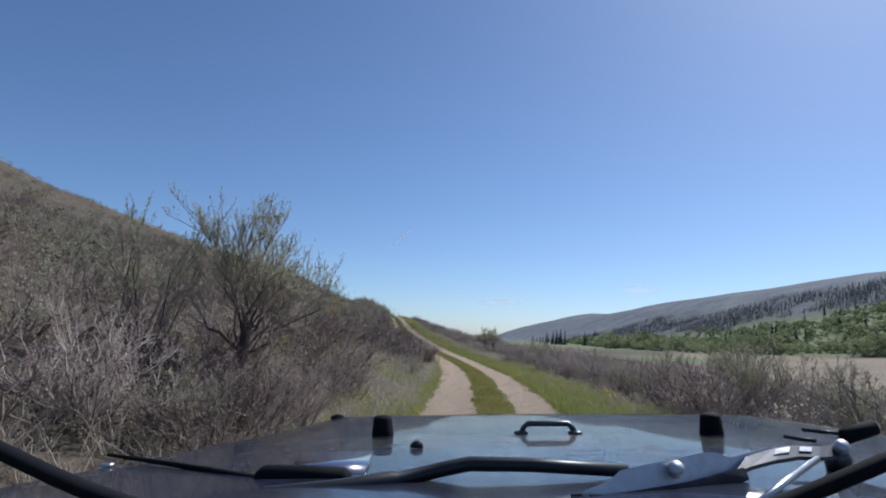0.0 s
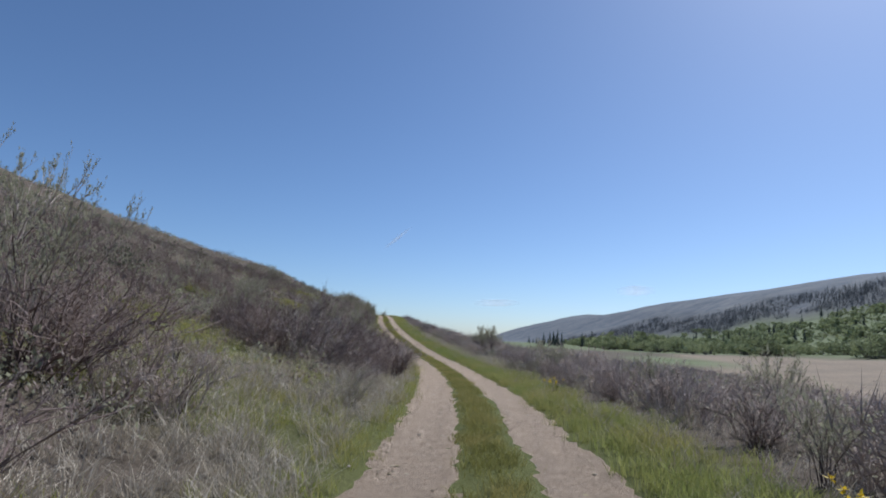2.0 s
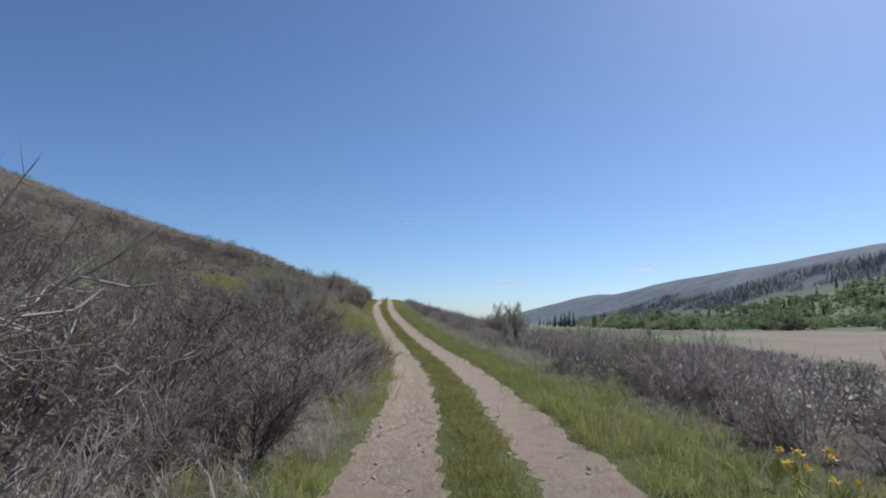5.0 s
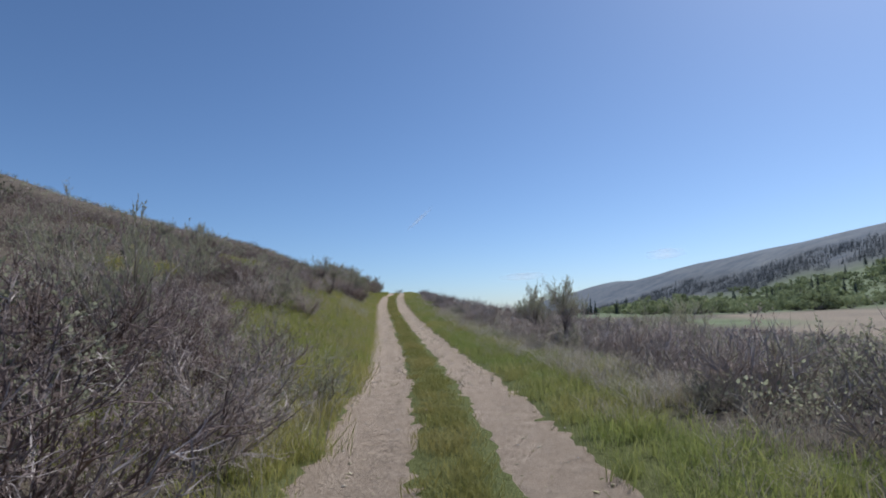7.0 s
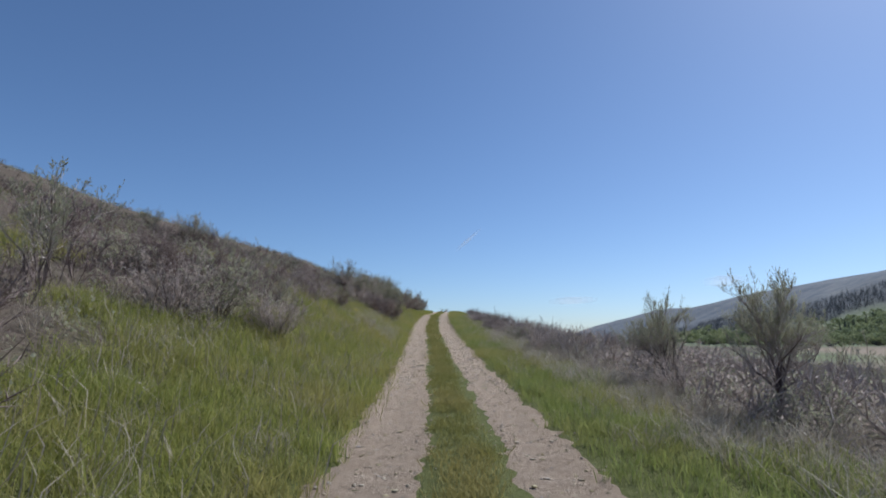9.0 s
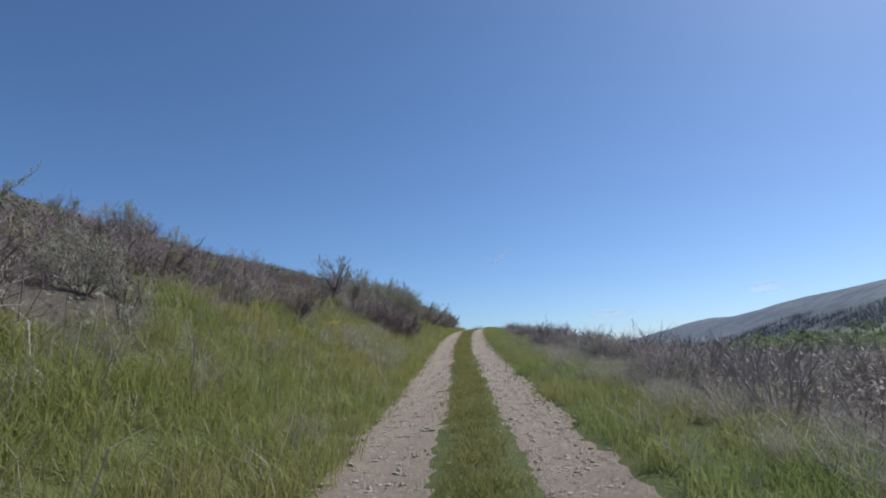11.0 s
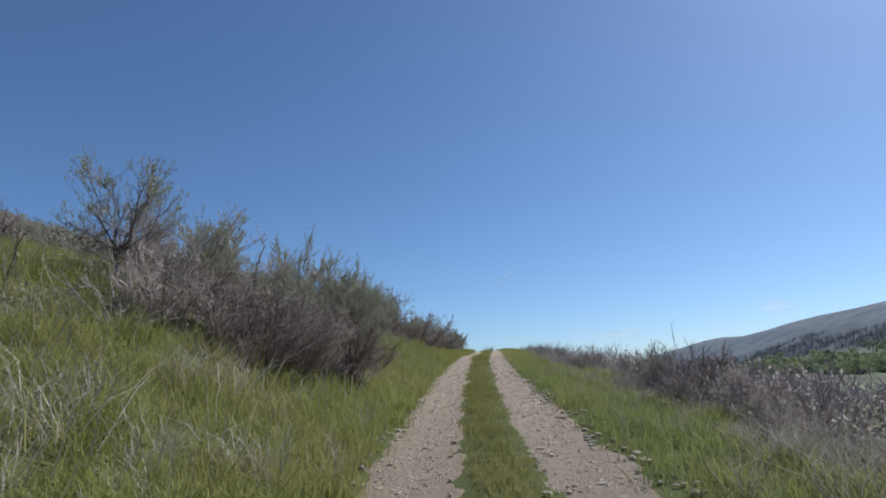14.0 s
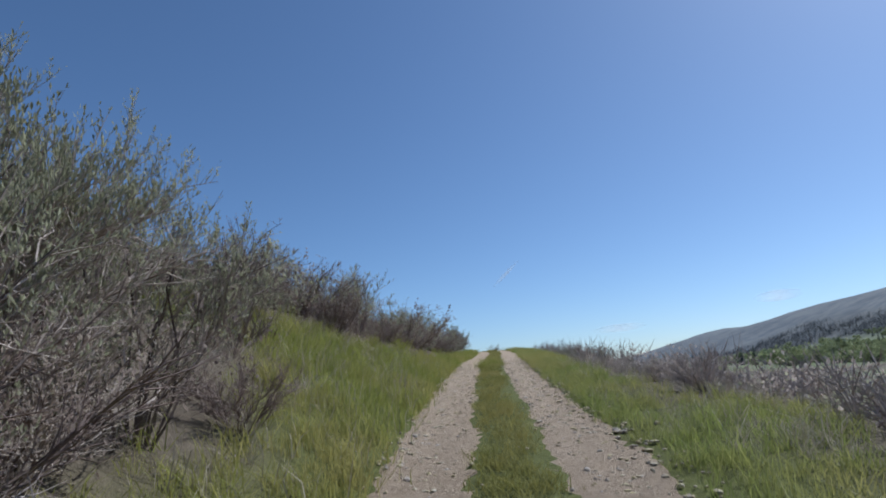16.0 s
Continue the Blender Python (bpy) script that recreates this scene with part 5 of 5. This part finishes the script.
    arm = bm_part("wiper_arm", strip([(0.108, 0.708, 1.313), (0.137, 0.725, 1.319), (0.152, 0.736, 1.328), (0.185, 0.754, 1.330), (0.219, 0.772, 1.332), (0.271, 0.800, 1.335), (0.293, 0.811, 1.333), (0.314, 0.819, 1.325), (0.350, 0.839, 1.328), (0.390, 0.860, 1.331)],
                                     [(0.100, 0.703, 1.310), (0.121, 0.712, 1.307), (0.137, 0.720, 1.304), (0.173, 0.739, 1.305), (0.208, 0.757, 1.305), (0.244, 0.775, 1.306), (0.271, 0.790, 1.308), (0.290, 0.801, 1.309), (0.332, 0.824, 1.313), (0.357, 0.838, 1.318)], 0.004), STEEL_PLATE, car, "pressed-steel wiper arm with a dark slotted end", False)
    bm_part("arm_end", strip([(0.338, 0.829, 1.324), (0.389, 0.859, 1.329), (0.415, 0.871, 1.330), (0.439, 0.880, 1.329), (0.466, 0.886, 1.326), (0.496, 0.901, 1.327)],
                             [(0.308, 0.794, 1.310), (0.339, 0.815, 1.315), (0.378, 0.836, 1.318), (0.421, 0.856, 1.319), (0.452, 0.864, 1.316), (0.480, 0.875, 1.315)], 0.005), SATIN, arm, "dark slotted arm end", False)
    bm_part("flange", strip([(0.087, 0.700, 1.310), (0.136, 0.715, 1.305), (0.239, 0.760, 1.309), (0.284, 0.783, 1.313), (0.323, 0.800, 1.317)],
                            [(0.086, 0.700, 1.300), (0.136, 0.715, 1.295), (0.238, 0.760, 1.296), (0.282, 0.783, 1.296), (0.328, 0.800, 1.305)], 0.004), SATIN, arm, "dark folded flange", False)
    for far, near in (([(0.390, 0.855, 1.329), (0.415, 0.867, 1.330)], [(0.383, 0.845, 1.324), (0.408, 0.856, 1.325)]), ([(0.431, 0.872, 1.329), (0.450, 0.878, 1.327)], [(0.425, 0.863, 1.325), (0.444, 0.868, 1.323)])):
        bm_part("slot", strip(far, near, 0.001), STEEL, arm, "bright slot through the arm", False)
    for at in ((0.226, 0.765, 1.322), (0.493, 0.885, 1.325)):
        bm_part("pivot_cap", rod([Vector(at) + Vector((0, 0.004, -0.003)), Vector(at) - Vector((0, 0.005, -0.004)), Vector(at) - Vector((0, 0.007, -0.0055))], [0.0095, 0.0095, 0.008], sides=16), STEEL_PLATE, arm, "bright round bolt")
    bm_part("hub", turned([(0.015, -0.03), (0.018, -0.012), (0.016, 0.0), (0.01, 0.003)], at=(0.495, 0.900, 1.318)), SATIN, arm, "dark pivot hub")
    blade = bm_part("wiper_blade", rod([(0.549, 0.980, 1.321), (0.553, 0.980, 1.323), (0.579, 0.985, 1.329), (0.604, 0.990, 1.335), (0.608, 0.990, 1.336)], [0.009, 0.0125, 0.0125, 0.0125, 0.009]), RUBBER, arm, "black rubber wiper blade")
    for pts in ([(0.472, 1.000, 1.320), (0.486, 0.980, 1.319), (0.499, 0.960, 1.320)], [(0.511, 1.020, 1.327), (0.531, 1.000, 1.327), (0.549, 0.980, 1.327)]):
        bm_part("blade_bar", rod(pts, 0.0032), PLASTIC, blade, "thin black bar")
    bm_part("link", rod([(0.286, 0.690, 1.301), (0.354, 0.760, 1.309), (0.436, 0.840, 1.319)], 0.0042), STEEL, arm, "bright steel link rod")
    second = bm_part("wiper_arm", rod([(-0.40, 0.75, 1.282), (-0.30, 0.765, 1.286), (-0.21, 0.78, 1.291), (-0.135, 0.797, 1.30), (-0.13, 0.798, 1.301), (-0.07, 0.805, 1.313), (-0.034, 0.809, 1.319), (0.05, 0.812, 1.317), (0.178, 0.814, 1.309)], [0.008, 0.015, 0.015, 0.014, 0.0105, 0.0105, 0.0105, 0.010, 0.009], 0.95), PLASTIC, car, "bent black wiper arm")
    bm_part("wiper_blade", rod([(-0.345, 0.838, 1.294), (-0.335, 0.838, 1.295), (-0.27, 0.838, 1.294), (-0.215, 0.836, 1.292), (-0.205, 0.836, 1.292)], [0.008, 0.0155, 0.0165, 0.0155, 0.008]), RUBBER, second, "black rubber wiper blade")
    bm_part("bracket", loft([[(-0.335, 0.99, 1.285 + h), (-0.205, 0.99, 1.287 + h), (-0.19, 0.85, 1.284 + h), (-0.30, 0.85, 1.284 + h)] for h in (0.004, 0.012)]), PAINT, second, "slate-blue raised bracket")
    bm_part("blade_strip", rod([(-0.70, 1.02, 1.287), (-0.52, 0.93, 1.29), (-0.345, 0.84, 1.29)], [0.003, 0.0045, 0.007]), RUBBER, second, "thin black wiper strip")
    # the rest of the body, which carries the hood
    bm_part("body", slab(HOOD_C - 0.74, HOOD_C + 0.74, -2.1, 1.96, 0.52, 1.12, 0.05), PAINT, car)
    bm_part("grille", slab(HOOD_C - 0.66, HOOD_C + 0.66, 1.955, 2.02, 0.62, 1.08, 0.02), PAINT, car)
    for x in (HOOD_C - 0.79, HOOD_C + 0.79):
        bm_part("fender", slab(x - 0.13, x + 0.13, 0.95, 1.95, 0.93, 1.0, 0.03), PLASTIC, car)
        for y in (1.42, -1.25):
            wheel = bm_part("wheel", turned([(0.0, -0.10), (0.20, -0.10), (0.21, -0.09), (0.21, 0.09), (0.20, 0.10), (0.0, 0.10)], "x", 24, (x, y, 0.40)), SATIN, car)
            bm_part("tyre", turned([(0.21, -0.09), (0.30, -0.125), (0.385, -0.11), (0.405, -0.07), (0.405, 0.07), (0.385, 0.11), (0.30, 0.125), (0.21, 0.09)], "x", 32, (x, y, 0.40)), RUBBER, wheel)
    car.matrix_basis = VEHICLE
    return car


VEHICLE = pose(-0.233, 0.111, -0.102, 0.88, -3.20, 0.01)
build_vehicle()


# ---------------------------------------------------------------- thin clouds and a contrail, far off
def vapour_material(name, most, scale):
    m, n, l, b = material(name, 1.0, 0.0)
    n.remove(b)
    d, t, clear, both = n.new("ShaderNodeBsdfDiffuse"), n.new("ShaderNodeBsdfTranslucent"), n.new("ShaderNodeBsdfTransparent"), n.new("ShaderNodeMixShader")
    d.inputs[0].default_value = t.inputs[0].default_value = (0.9, 0.9, 0.92, 1)
    l.new(d.outputs[0], both.inputs[1])
    l.new(t.outputs[0], both.inputs[2])
    last = n.new("ShaderNodeMixShader")
    tc = n.new("ShaderNodeTexCoord")
    axis, size = n.new("ShaderNodeSeparateXYZ"), n.new("ShaderNodeMath")
    size.operation = "ABSOLUTE"
    l.new(tc.outputs["Object"], axis.inputs[0])
    l.new(axis.outputs[0], size.inputs[0])
    edge = n.new("ShaderNodeMapRange")
    edge.inputs["From Min"].default_value, edge.inputs["From Max"].default_value = 1.0, 0.1
    edge.inputs["To Max"].default_value = most
    l.new(size.outputs[0], edge.inputs["Value"])
    mul = n.new("ShaderNodeMath")
    mul.operation = "MULTIPLY"
    l.new(edge.outputs[0], mul.inputs[0])
    l.new(noise_node(n, l, scale, 4), mul.inputs[1])
    l.new(mul.outputs[0], last.inputs[0])
    l.new(clear.outputs[0], last.inputs[1])
    l.new(both.outputs[0], last.inputs[2])
    l.new(last.outputs[0], n["Material Output"].inputs[0])
    return m


VAPOUR = vapour_material("thin_vapour", 0.4, 2.5)


def wisp(name, label, az, up, dist, length, thick, tilt):
    """A streak of vapour in the sky, az to the right of +y and up over the horizon, in degrees."""
    a, e = radians(az), radians(up)
    place = Vector((math.sin(a) * math.cos(e), math.cos(a) * math.cos(e), math.sin(e))) * dist
    bm = bmesh.new()
    bmesh.ops.create_icosphere(bm, subdivisions=3, radius=1)
    for v in bm.verts:
        v.co += v.normal * 0.12 * noise.noise(v.co * 2.3 + Vector((az, up, 0)))
    me = bpy.data.meshes.new(name)
    bm.to_mesh(me)
    bm.free()
    me.materials.append(VAPOUR)
    ob = tagged(new(name, me), label, "cloud", kind="structure")
    ob.matrix_basis = Matrix.Translation(place) @ pose(0, 0, 0, 0, 0, -az) @ pose(0, 0, 0, 0, -tilt, 0) @ Matrix.Diagonal((length, thick * 2, thick, 1))
    ob.visible_shadow = False
    return ob


wisp("contrail", "short faint white contrail high in the blue sky", -9.4, 9.8, 3500, 120, 10, 42)
wisp("cloud", "small thin white cloud low in the sky", 14.2, 5.2, 3500, 119, 28, 2)
wisp("cloud", "long thin white cloud streak low in the sky", 0.8, 3.7, 3500, 157, 21, 2)
